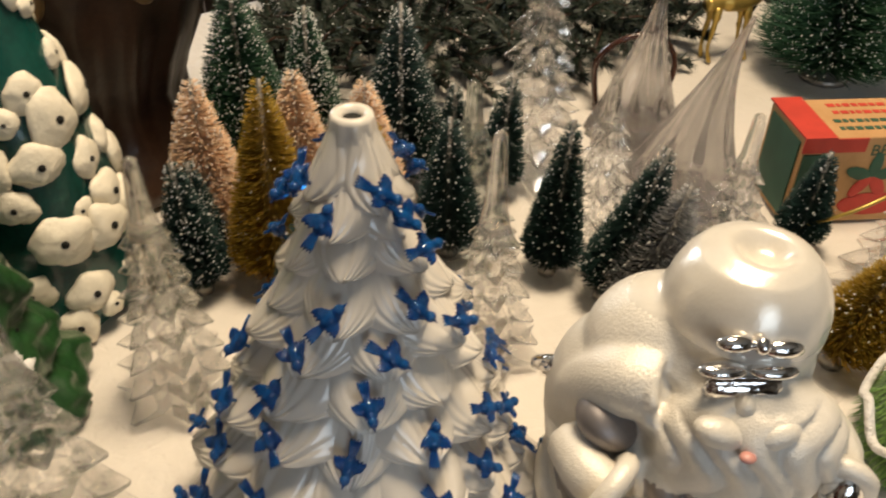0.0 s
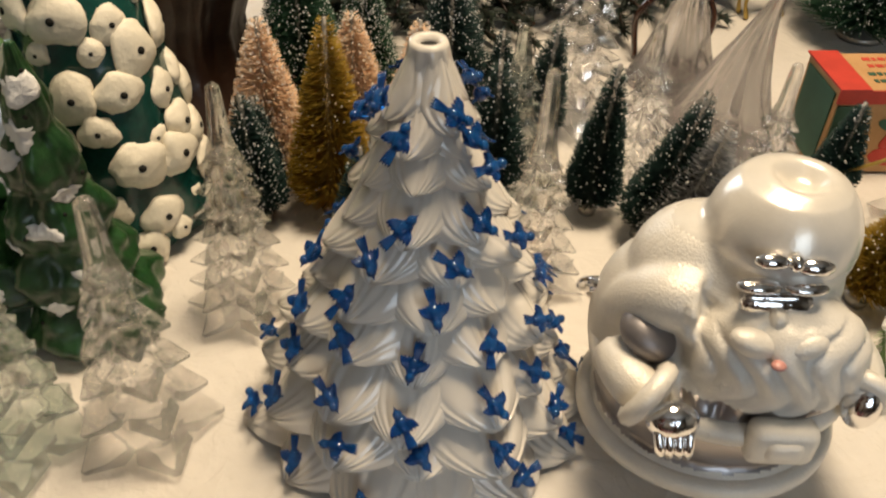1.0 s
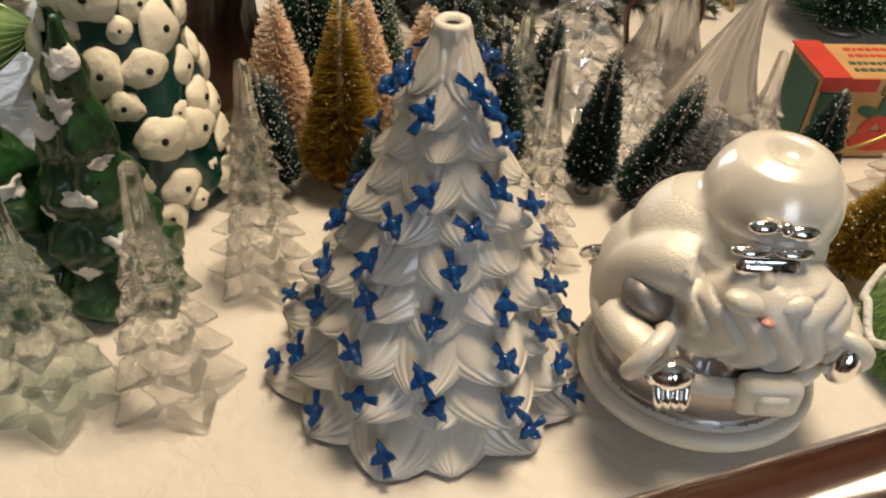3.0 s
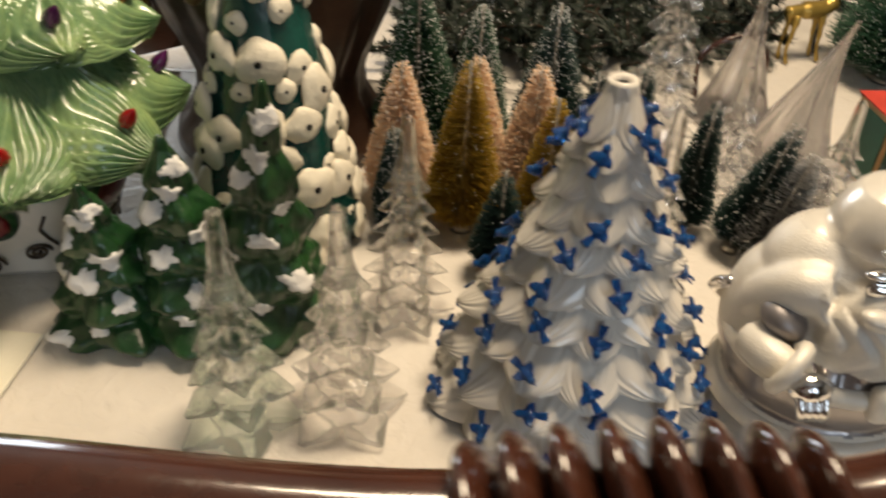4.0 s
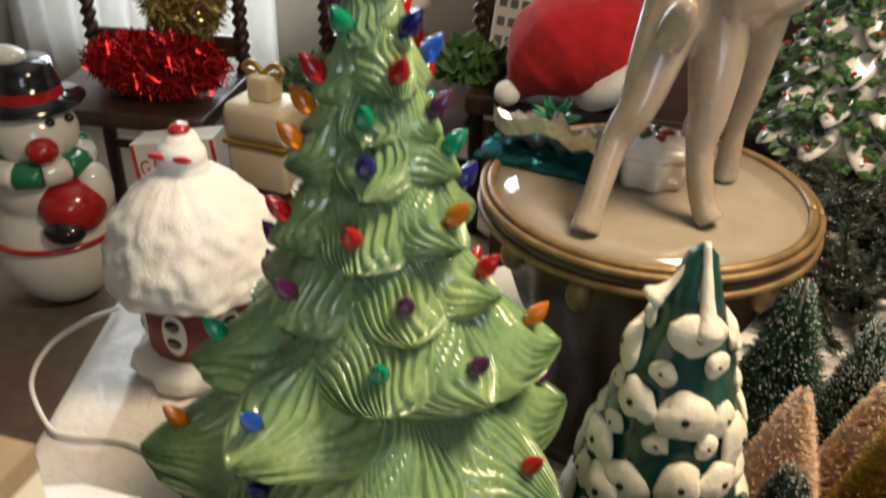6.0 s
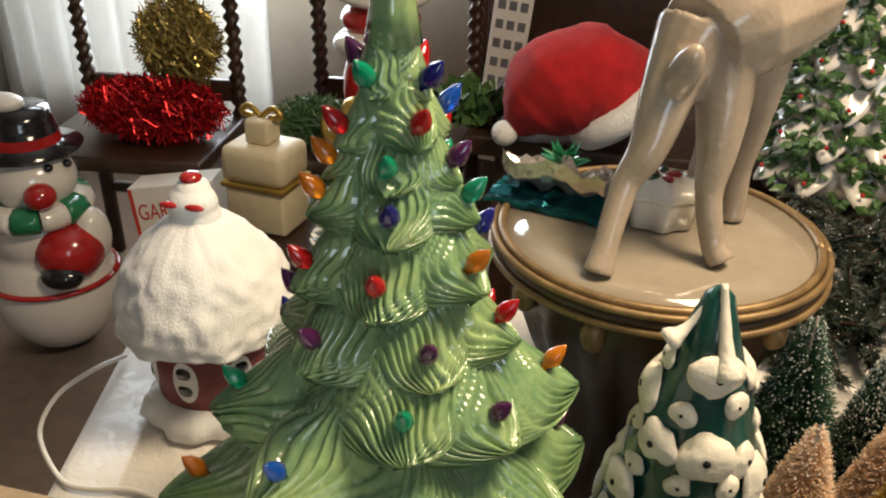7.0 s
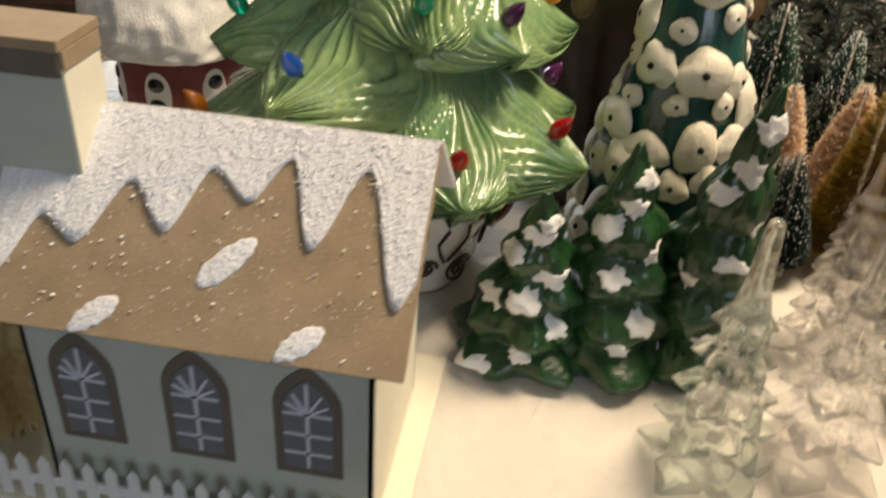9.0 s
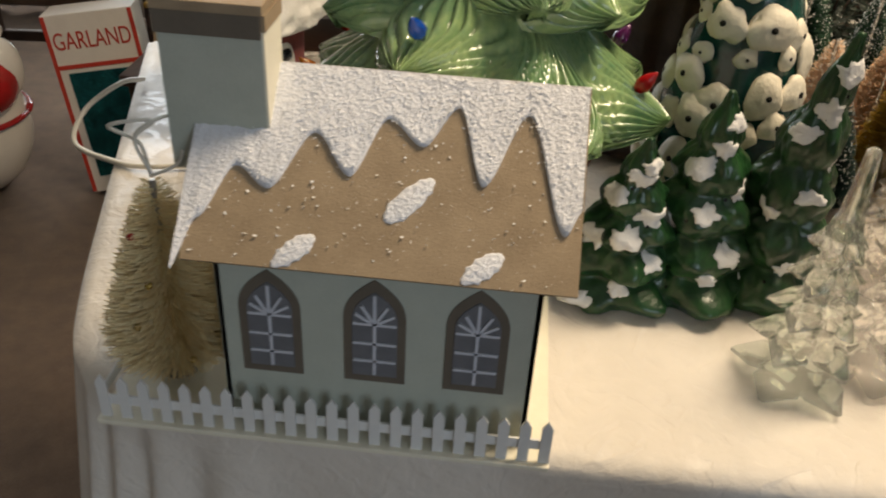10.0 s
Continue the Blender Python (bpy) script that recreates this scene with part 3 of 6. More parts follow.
def add_clump(bm, r, seed, hole=True):
    """A puffy snow clump, flat at the back, with a dark socket in front; faces along +x."""
    vs = bmesh.ops.create_icosphere(bm, subdivisions=3, radius=1.0)["verts"]
    for v in vs:
        d = v.co.normalized()
        k = 1 + 0.42 * noise.noise(d * 1.15 + Vector((seed, 0, 0))) + 0.05 * noise.noise(d * 5 + Vector((seed, 3, 0)))
        x = d.x * (0.58 if d.x > 0 else 0.15)
        rim = math.sqrt(d.y ** 2 + d.z ** 2)
        pit = 0.16 * max(0, 1 - rim / 0.30) if d.x > 0 else 0
        v.co = Vector(((x - pit) * r, d.y * r * 1.06 * k, d.z * r * 1.02 * k))
    if hole:
        m = Matrix.Translation((0.45 * r, 0, 0)) @ Matrix.Rotation(math.pi / 2, 4, "Y")
        out = bmesh.ops.create_cone(bm, segments=12, radius1=0.0024, radius2=0.0024, depth=0.0035, matrix=m, cap_ends=True)
        for f in {f for v in out["verts"] for f in v.link_faces}:
            f.material_index = 1


def snow_tree():
    th = thing("ceramic_tree", at(-0.194, 0.572, 0.0), "dark teal ceramic tree covered in cream snow clumps", "christmas tree")
    body = bmesh.new()
    lathe([(0.052, 0.001), (0.064, 0.006), (0.066, 0.03), (0.058, 0.08), (0.046, 0.14), (0.032, 0.20), (0.019, 0.245), (0.009, 0.275), (0.003, 0.282)], 64,
          lambda t, z, r: r * (1 + 0.07 * math.sin(5 * t + z * 70) + 0.05 * noise.noise((math.cos(t) * 3, math.sin(t) * 3, z * 40))), body)
    part("tree_body", body, TEAL_GLAZE, th, "dark teal green glazed body")
    shapes = []
    for s in range(7):
        bm = bmesh.new()
        add_clump(bm, 0.0155, s * 3.7)
        shapes.append(mesh_of(bm, "snow_clump", [SNOW_PAINT, HOLE]))
    k = 0
    for z, count, size in ((0.018, 13, 0.98), (0.045, 13, 0.98), (0.072, 12, 0.98), (0.099, 11, 0.98), (0.126, 10, 0.98), (0.152, 9, 0.98), (0.178, 8, 0.98), (0.204, 6, 0.96), (0.228, 4, 0.96)):
        rad = np.interp(z, [0.02, 0.08, 0.14, 0.20, 0.245], [0.066, 0.058, 0.046, 0.032, 0.019])
        for i in range(count):
            az = 2 * math.pi * (i + 0.5 * (k % 2)) / count + random.uniform(-0.08, 0.08) - 1.4
            s = size * random.choice((0.55, 0.78, 0.90, 0.98, 1.08))
            zz = max(0.012, z + random.uniform(-0.009, 0.009))
            m = pose(rad * math.cos(az), rad * math.sin(az), zz) @ Matrix.Rotation(az, 4, "Z") @ Matrix.Rotation(radians(-8), 4, "Y") @ Matrix.Rotation(random.uniform(-0.7, 0.7), 4, "X")
            share("snow_clump", random.choice(shapes), th, m @ Matrix.Diagonal((s, s, s, 1)))
        k += 1
    # draped snow at the very tip
    bm = bmesh.new()
    add_tube(bm, spline([(0.001, -0.004, 0.286), (0.004, -0.010, 0.268), (0.008, -0.020, 0.248), (0.012, -0.028, 0.232)], 5), [0.0022, 0.0024, 0.0026, 0.003, 0.003, 0.0034, 0.0036, 0.004, 0.004, 0.0045, 0.005, 0.0055, 0.007, 0.008, 0.009, 0.008], 10)
    add_tube(bm, spline([(-0.001, 0.0, 0.280), (-0.016, -0.008, 0.255), (-0.028, -0.014, 0.245)], 5), [0.002, 0.002, 0.0022, 0.0024, 0.0026, 0.003, 0.004, 0.005, 0.007, 0.008, 0.007], 10)
    part("snow_drape", bm, SNOW_PAINT, th)


snow_tree()


def add_frond(bm, az, z0, r0, z1, r1, half, groove, count, wave, point, droop, thick, na=18, nb=12, flare=1.4, tuck=0.13, ski=0.0, blunt=1.3, sharp=0.7):
    """One hanging bough from (r0, z0) at the stem to its tip (r1, z1), fluted and lipped."""
    rows = []
    ph = random.random() * 6
    for j in range(nb + 3):
        b = min(j, nb) / nb
        row = []
        for i in range(na + 1):
            a = 2 * i / na - 1
            bm_len = 1 - point * abs(a) ** blunt
            bb = b * bm_len
            w = half * (0.55 + 0.45 * math.sin(min(1.0, bb * 1.25) * math.pi / 2))
            r = r0 + (r1 - r0) * (bb ** flare) - tuck * r1 * abs(a) ** 2.2 * b
            z = z0 + (z1 - z0) * (bb * (1 - ski) + ski * math.sin(bb * math.pi / 2)) + droop * math.sin(bb * math.pi) * 0.5
            u = 0.5 * count * a * (1.25 - 0.40 * bb) + wave * math.sin(bb * 4.4 + a * 1.6 + ph) * (0.4 + 0.6 * bb) + ph
            g = groove * (2 * abs(math.sin(u)) ** sharp - 1) * math.sin(min(1, b * 1.8) * math.pi / 2)
            if j > nb:
                r = r - thick * (1.0 if j == nb + 1 else 2.6)
                z = z + thick * (-0.15 if j == nb + 1 else 0.5)
                g *= 0.3
            r, z = r + g * 0.8, z + g * 0.5
            t = az + a * w
            row.append(bm.verts.new((r * math.cos(t), r * math.sin(t), z)))
        rows.append(row)
    for p, q in zip(rows[:-1], rows[1:]):
        for i in range(na):
            bm.faces.new((p[i + 1], p[i], q[i], q[i + 1]))


def tree_cluster():
    th = thing("ceramic_tree_cluster", at(-0.222, 0.452, 0.0), "three joined dark green ceramic firs with white snow dabs", "christmas tree")
    spec = ((-0.059, 0.000, 0.137, 0.048, 0.002, -0.032), (-0.006, 0.010, 0.165, 0.053, -0.001, -0.020), (0.051, 0.014, 0.209, 0.045, 0.012, -0.022))
    for n, (x, y, h, r, lx, ly) in enumerate(spec):
        bm = bmesh.new()
        steps = 110

        def wob(t, z, q, h=h, n=n):
            f = z / h
            tier = abs(math.sin(math.pi * (f * 5.2 + 0.1)))
            return q * (0.80 + 0.28 * tier) * (1 + 0.10 * math.sin(5 * t + 9 * f + n) + 0.12 * noise.noise((math.cos(t) * 2 + n, math.sin(t) * 2, z * 45)) + 0.12 * noise.noise((math.cos(t) * 5 + n, math.sin(t) * 5, z * 110)))
        prof = [(max(0.0012, r * (1 - (i / steps) ** 0.9) ** 0.86 + 0.002), 0.001 + (h - 0.001) * i / steps) for i in range(steps + 1)]
        lathe(prof, 76, wob, bm)
        for v in bm.verts:
            f = v.co.z / h
            v.co += Vector((x + lx * f ** 2, y + ly * f, 0))
        tree = part("tree", bm, DARK_GLAZE, th)
        # snow dabs and dark light sockets
        for k in range(9):
            f = 0.06 + 0.88 * (k + random.random() * 0.6) / 9
            az = -math.pi / 2 + (k % 3 - 1) * 0.75 + random.uniform(-0.3, 0.3)
            z = h * f
            bm = bmesh.new()
            rows, size, seed = [], random.uniform(0.0065, 0.0095), random.random() * 50
            for ring_f, lift in ((0.02, 0.0016), (0.35, 0.0016), (0.65, 0.0015), (0.92, 0.0012), (1.0, -0.0006)):
                row = []
                for p in range(28):
                    a = 2 * math.pi * p / 28
                    rag = size * ring_f * (1 + 0.55 * noise.noise((1.6 * math.cos(a) + seed, 1.6 * math.sin(a), 0)) + 0.35 * noise.noise((4 * math.cos(a) + seed, 4 * math.sin(a), 5)))
                    zz = min(0.985 * h, max(0.002, z + 0.9 * rag * math.sin(a)))
                    ff = zz / h
                    base = r * (1 - ff ** 0.9) ** 0.86 + 0.002
                    t = az + 1.25 * rag * math.cos(a) / max(0.008, base)
                    q = wob(t, zz, base) + lift
                    row.append(bm.verts.new((x + lx * ff ** 2 + q * math.cos(t), y + ly * ff + q * math.sin(t), zz)))
                rows.append(row)
            grid_faces(bm, rows)
            bm.faces.new(rows[0][::-1])
            part("snow_dab", bm, CHALK, tree)
            az2, f2 = az + 0.55, min(0.93, f + 0.05)
            q2 = wob(az2, h * f2, r * (1 - f2 ** 0.9) ** 0.86 + 0.002)
            bm = bmesh.new()
            add_ball(bm, (0, 0, 0), (0.0010, 0.0014, 0.0014), 8, 6)
            bmesh.ops.transform(bm, matrix=Matrix.Translation((x + lx * f2 ** 2, y + ly * f2, h * f2)) @ Matrix.Rotation(az2, 4, "Z") @ Matrix.Translation((q2, 0, 0)), verts=bm.verts)
            part("light_socket", bm, HOLE, tree)


tree_cluster()


# ---- pressed-glass trees ----
def glass_tree(x, y, h, r, rz, material, label, tiers=6, pts=6, neck=0.30):
    """A solid pressed-glass tree: tiers of blunt wedges round a stem, drawn out to a long point."""
    th = thing("glass_tree", at(x, y, 0.0, rz), label, "glass ornament", "glass trees")
    bm = bmesh.new()
    body_h = h * (1 - neck)
    lathe([(r * 0.34, 0.0), (r * 0.40, 0.002), (r * 0.32, body_h * 0.4), (r * 0.22, body_h * 0.8), (r * 0.25, body_h)], 24, lambda t, z, q: q * (1 + 0.10 * math.cos(6 * t)), bm)
    spire = lathe([(r * 0.25, body_h - 0.0004), (r * 0.235, body_h + 0.06 * h * neck), (r * 0.165, body_h + 0.28 * h * neck), (r * 0.12, h * 0.93), (r * 0.10, h * 0.985), (r * 0.04, h)], 24, lambda t, z, q: q * (1 + 0.08 * math.cos(6 * t)))
    part("spire", spire, material, th)
    for k in range(tiers):
        f = k / max(1, tiers - 1)
        z = body_h * (0.07 + 0.88 * f)
        reach = r * (1.0 - 0.56 * f)
        drop = 0.50 * body_h / tiers
        for i in range(pts):
            m = Matrix.Rotation(2 * math.pi * i / pts + random.uniform(-0.04, 0.04), 4, "Z")
            w = 0.52 * reach * math.tan(math.pi / pts)
            pz = [(r * 0.16, 0.5 * w, z + drop * 1.15), (r * 0.16, -0.5 * w, z + drop * 1.15), (reach * 0.62, w, z - drop * 0.05), (reach * 0.62, -w, z - drop * 0.05),
                  (reach * 0.60, 0.45 * w, z + drop * 0.55), (reach * 0.60, -0.45 * w, z + drop * 0.55), (reach, 0.10 * w, z - drop * 0.42), (reach, -0.10 * w, z - drop * 0.42),
                  (r * 0.2, 0.5 * w, z - drop * 0.45), (r * 0.2, -0.5 * w, z - drop * 0.45), (reach * 0.70, 0, z - drop * 0.78)]
            out = bmesh.ops.convex_hull(bm, input=[bm.verts.new(m @ Vector(p)) for p in pz])
            bmesh.ops.delete(bm, geom=[v for v in out["geom_interior"] if isinstance(v, bmesh.types.BMVert)], context="VERTS")
    bmesh.ops.recalc_face_normals(bm, faces=bm.faces)
    body = fused(bm, 0.0009, 1)
    for v in body.verts:
        v.co.z = max(v.co.z, 0.0008)
    part("glass_body", body, material, th)
    return th


CLEAR = "clear pressed glass christmas tree on the white cloth"
glass_tree(-0.166, 0.358, 0.172, 0.044, 10, GREEN_GLASS, "clear glass tree with a faint green tint", 5, 5, 0.34)
glass_tree(-0.100, 0.378, 0.168, 0.045, 25, CLEAR_GLASS, CLEAR, 5, 5, 0.32)
glass_tree(-0.074, 0.485, 0.172, 0.040, 5, CLEAR_GLASS, CLEAR, 7, 6, 0.28)
glass_tree(0.115, 0.545, 0.168, 0.041, 40, CLEAR_GLASS, "slim clear glass tree with a long fluted top", 6, 6, 0.40)
glass_tree(0.189, 0.658, 0.152, 0.040, 15, CLEAR_GLASS, CLEAR, 6, 7, 0.24)
glass_tree(0.094, 0.665, 0.140, 0.042, 0, GREEN_GLASS, "small greenish pressed glass tree among brush trees", 5, 6, 0.30)
glass_tree(0.142, 0.775, 0.215, 0.050, 20, CLEAR_GLASS, "tall clear glass tree with pointed tiers", 7, 7, 0.20)
glass_tree(0.297, 0.685, 0.118, 0.038, 30, CLEAR_GLASS, "small clear glass tree beside the cardboard box", 5, 6, 0.40)
glass_tree(0.405, 0.640, 0.095, 0.048, 12, CLEAR_GLASS, "low clear glass tree at the table's far side", 4, 7, 0.2)


def swirl_tree(x, y, h, r, rz, lean, label, star=False):
    """A cone drawn up from molten glass, ribbed and pulled to a point."""
    th = thing("glass_cone", at(x, y, 0.0, rz), label, "glass ornament", "drawn glass cones")
    bm = bmesh.new()
    lathe([(r * (1 - (i / 30)) ** 1.5 + 0.0016, h * i / 30) for i in range(31)], 48, lambda t, z, q: q * (1 + 0.16 * math.sin(7 * t + z * 26)), bm)
    for v in bm.verts:
        v.co += Vector((lean[0], lean[1], 0)) * (v.co.z / h) ** 1.6
    part("cone", bm, SMOKE_GLASS, th)
    part("foot_ring", lathe([(r * 1.10, 0.0005), (r * 1.16, 0.002), (r * 1.10, 0.004)], 40), SMOKE_GLASS, th)
    if star:
        bm = bmesh.new()
        for k in range(9):
            d = Vector((random.gauss(0, 1), random.gauss(0, 1), random.gauss(0, 0.6))).normalized() * 0.016
            add_ball(bm, Vector((lean[0], lean[1], h + 0.006)) + d, (0.009, 0.009, 0.007), 12, 8)
        part("star_flower", bm, CLEAR_GLASS, th, "clear glass flower finial")
    return th


swirl_tree(0.266, 0.752, 0.172, 0.050, 0, (0.022, -0.024), "smoky drawn-glass cone tree with ribs")
swirl_tree(0.240, 0.865, 0.150, 0.040, 60, (0.02, 0.0), "smoky drawn-glass cone with a glass flower", True)


# ---- bottle-brush trees ----
def brush_tree(x, y, h, r, material, label, frost=0.3, count=3200, tilt=(0, 0), blunt=0.8, name="brush_tree", length=1.0):
    th = thing(name, at(x, y, 0.0, 0, tilt[0], tilt[1]), label, "brush tree", "bottle brush trees")
    bm = lathe([(r * 0.30, 0.0), (r * 0.32, 0.004), (r * 0.30, 0.008), (0.0022, 0.0085), (0.0018, h * 0.98)], 14)
    part("wire_stem", bm, WIRE_METAL, th)
    rng = random.Random(int(x * 1000) * 7 + int(y * 1000))
    verts, faces, fv, ff = [], [], [], []
    z0 = 0.012
    for i in range(count):
        f = 1 - math.sqrt(1 - rng.random() * 0.999)
        z = z0 + (h - z0) * f
        a = i * 2.39996 + rng.uniform(-0.2, 0.2)
        q = (r * (1 - f) ** blunt + 0.003) * rng.uniform(0.86, 1.05) * length
        if f < 0.06:
            q *= 0.75 + 4 * f
        lift = q * rng.uniform(0.10, 0.42)
        d = Vector((math.cos(a), math.sin(a), 0))
        s = Vector((-math.sin(a), math.cos(a), 0)) * 0.00042
        p0, p1 = Vector((0, 0, z)) + d * q * 0.12, d * q + Vector((0, 0, z + lift))
        k = len(verts)
        up = Vector((0, 0, 0.0004))
        verts += [p0 - s, p0 + s, p1 + s * 0.7, p1 - s * 0.7, p0 + up, p1 + up]
        faces += [(k, k + 1, k + 2, k + 3), (k + 1, k + 4, k + 5, k + 2), (k + 4, k, k + 3, k + 5)]
        if rng.random() < frost * (1.0 if f < 0.86 else 2.2):
            g = rng.uniform(0.0005, 0.0011)
            c = p1 * 1.0 - d * q * rng.uniform(0, 0.22)
            j = len(fv)
            fv += [c + Vector(w) * g for w in ((1, 0, -0.6), (-0.5, 0.9, -0.6), (-0.5, -0.9, -0.6), (0, 0, 1.0))]
            ff += [(j, j + 2, j + 1), (j, j + 1, j + 3), (j + 1, j + 2, j + 3), (j + 2, j, j + 3)]
    ob = new("bristles", sheet_mesh("bristles", verts, faces, material))
    ob.parent = th
    tagged(ob, kind="stuff")
    if fv:
        ob = new("frost", sheet_mesh("frost", fv, ff, BR_FROST))
        ob.parent = th
        tagged(ob, "white frosting grains", kind="stuff")
    return th


BL = "blush pink frosted bottle-brush tree on the cloth"
brush_tree(-0.099, 0.640, 0.142, 0.034, BR_PINK, BL, 0.30, 5200)
brush_tree(-0.036, 0.672, 0.138, 0.033, BR_PINK, BL, 0.30, 5200)
brush_tree(0.018, 0.658, 0.142, 0.034, BR_PINK, BL, 0.30, 5200)
brush_tree(-0.040, 0.606, 0.163, 0.034, BR_GOLD, "tall gold tinsel bottle-brush tree", 0.04, 5200)
brush_tree(0.032, 0.604, 0.138, 0.030, BR_GOLD, "small gold tinsel bottle-brush tree", 0.04, 4200)
brush_tree(-0.097, 0.739, 0.178, 0.045, BR_GREEN, "large green bottle-brush tree tipped with snow", 0.35, 5200)
brush_tree(-0.038, 0.726, 0.164, 0.034, BR_GREEN, "slim dark green brush tree heavily flocked with snow", 0.6, 5000)
brush_tree(0.032, 0.745, 0.163, 0.040, BR_DARK, "dark bottle-brush tree with sparse pale tips", 0.35, 3600)
brush_tree(-0.090, 0.583, 0.110, 0.022, BR_DARK, "slim dark green brush tree with a snowy tip", 0.2, 3600, (0, -4))
brush_tree(-0.099, 0.612, 0.092, 0.020, BR_DARK, "small dark frosted brush tree", 0.25, 3000)
brush_tree(-0.005, 0.545, 0.102, 0.024, BR_DARK, "small dark green brush tree with coarse bristles", 0.03, 2200)
brush_tree(0.156, 0.635, 0.132, 0.022, BR_DARK, "slim dark green bottle-brush tree", 0.06, 4200, (0, 3))
brush_tree(0.196, 0.610, 0.132, 0.025, BR_DARK, "dark green frosted brush tree leaning sideways", 0.15, 3800, (0, 12))
brush_tree(0.213, 0.600, 0.112, 0.030, BR_GREY, "silver grey tinsel brush tree leaning sideways", 0.05, 3200, (0, 14))
brush_tree(0.079, 0.650, 0.120, 0.026, BR_DARK, "dark green brush tree behind the ceramic tree", 0.10, 3400)
brush_tree(0.076, 0.740, 0.100, 0.020, BR_DARK, "small dark brush tree between glass trees", 0.10, 2600)
brush_tree(0.110, 0.740, 0.110, 0.022, BR_DARK, "small dark brush tree behind the glass trees", 0.10, 2600, (0, 6))
brush_tree(0.345, 0.560, 0.100, 0.028, BR_GOLD, "gold tinsel brush tree leaning outward", 0.05, 4200, (0, 12))
brush_tree(0.350, 0.690, 0.090, 0.020, BR_DARK, "dark green brush tree in front of the box", 0.08, 2600, (0, 4))
brush_tree(0.455, 1.010, 0.200, 0.085, BR_GREEN, "large dark blue-green flocked brush tree", 0.25, 6500)


# ---- cardboard church on its board ----
def church():
    th = thing("cardboard_church", at(-0.3465, 0.264, 0.0, 0.0), "glittered cardboard church with a snowy roof and fence", "paper house")
    # local frame: x to the church's front right corner (0), wall runs to -0.178; y goes back
    W, D, H, T = 0.176, 0.116, 0.118, 0.003
    EZ = 0.1245
    RX0, RX1, RY, RZ = -0.188, 0.0155, 0.071, 0.2000
    part("board", box_bm((-0.2525, -0.0155, 0.001), (0.0155, 0.152, 0.0045), 0.0008), CARD_CREAM, th, "cream card base board", smooth=False)
    part("front_wall", box_bm((-W, 0, 0.006), (0, T, H)), CARD_GREEN, th, "sage green card wall", smooth=False)
    part("rear_wall", box_bm((-W, D - T, 0.006), (0, D, 0.1480)), CARD_GREEN, th, smooth=False)
    for x in (-W, -T):
        bm = bmesh.new()
        prof = [(0.0, 0.006), (D, 0.006), (D, 0.1480), (RY, RZ - 0.006), (0.0, H)]
        a = [bm.verts.new((x + 0.0002, y, z)) for y, z in prof]
        b = [bm.verts.new((x + T - 0.0002, y, z)) for y, z in prof]
        bm.faces.new(a[::-1])
        bm.faces.new(b)
        for i in range(5):
            j = (i + 1) % 5
            bm.faces.new((a[i], a[j], b[j], b[i]))
        part("gable_wall", bm, CARD_CREAM, th, "cream card gable wall", smooth=False)
    # roof slopes
    slope = math.atan2(RZ - EZ, RY + 0.012)

    def on_roof(x, s, lift=0.0):
        """A point on the front slope: s from the eave (0) to the ridge (1)."""
        y, z = -0.012 + (RY + 0.012) * s, EZ + (RZ - EZ) * s
        return Vector((x, y - math.sin(slope) * lift, z + math.cos(slope) * lift))

    for sign in (1, -1):
        bm = bmesh.new()
        c = []
        for x in (RX0, RX1):
            for s in ((0, 1) if sign > 0 else (0.28, 1)):
                for lift in (0, 0.003):
                    p = on_roof(x, s, lift)
                    if sign < 0:
                        p.y = 2 * RY - p.y
                    c.append(bm.verts.new(p))
        bmesh.ops.convex_hull(bm, input=c)
        part("roof_panel", bm, KRAFT if sign > 0 else GLITTER_SNOW, th, "glittered kraft brown roof" if sign > 0 else "white snow-covered rear roof", smooth=False)
    # snow with icicle edge along the ridge
    xs = np.linspace(RX0 - 0.004, RX1 - 0.001, 140)
    teeth = ((RX1, 0.40), (0.0070, 0.27), (-0.0162, 0.84), (-0.0371, 0.47), (-0.0532, 0.85), (-0.0702, 0.64), (-0.0899, 0.765),
             (-0.1067, 0.465), (-0.1278, 0.665), (-0.1485, 0.37), (-0.167, 0.47), (-0.183, 0.20), (RX0 - 0.005, -0.06))
    tx, ty = [t[0] for t in teeth][::-1], [t[1] for t in teeth][::-1]
    bm = bmesh.new()
    lowr, midr, topr, botr = [], [], [], []
    for x in xs:
        i = int(np.clip(np.searchsorted(tx, x) - 1, 0, len(tx) - 2))
        u = float(np.clip((x - tx[i]) / (tx[i + 1] - tx[i]), 0, 1))
        u = u * u * (3 - 2 * u)
        s = float(np.clip(ty[i] + (ty[i + 1] - ty[i]) * u, -0.07, 0.96))
        botr.append(bm.verts.new(on_roof(x, s, 0.0028)))
        lowr.append(bm.verts.new(on_roof(x, s + 0.005, 0.0050)))
    steps = 14
    rows = [botr, lowr]
    for k in range(1, steps + 1):
        row = []
        for i, x in enumerate(xs):
            p = lowr[i].co
            q = on_roof(x, 1.0, 0.0050)
            c = p.lerp(q, k / steps)
            row.append(bm.verts.new(c + Vector((0, -0.3, 1)) * 0.0011 * noise.noise((x * 260, k * 3.1, 1.0))))
        rows.append(row)
    grid_faces(bm, rows, False)
    bmesh.ops.recalc_face_normals(bm, faces=bm.faces)
    part("roof_snow", bm, GLITTER_SNOW, th, "white glitter snow cut into icicles")
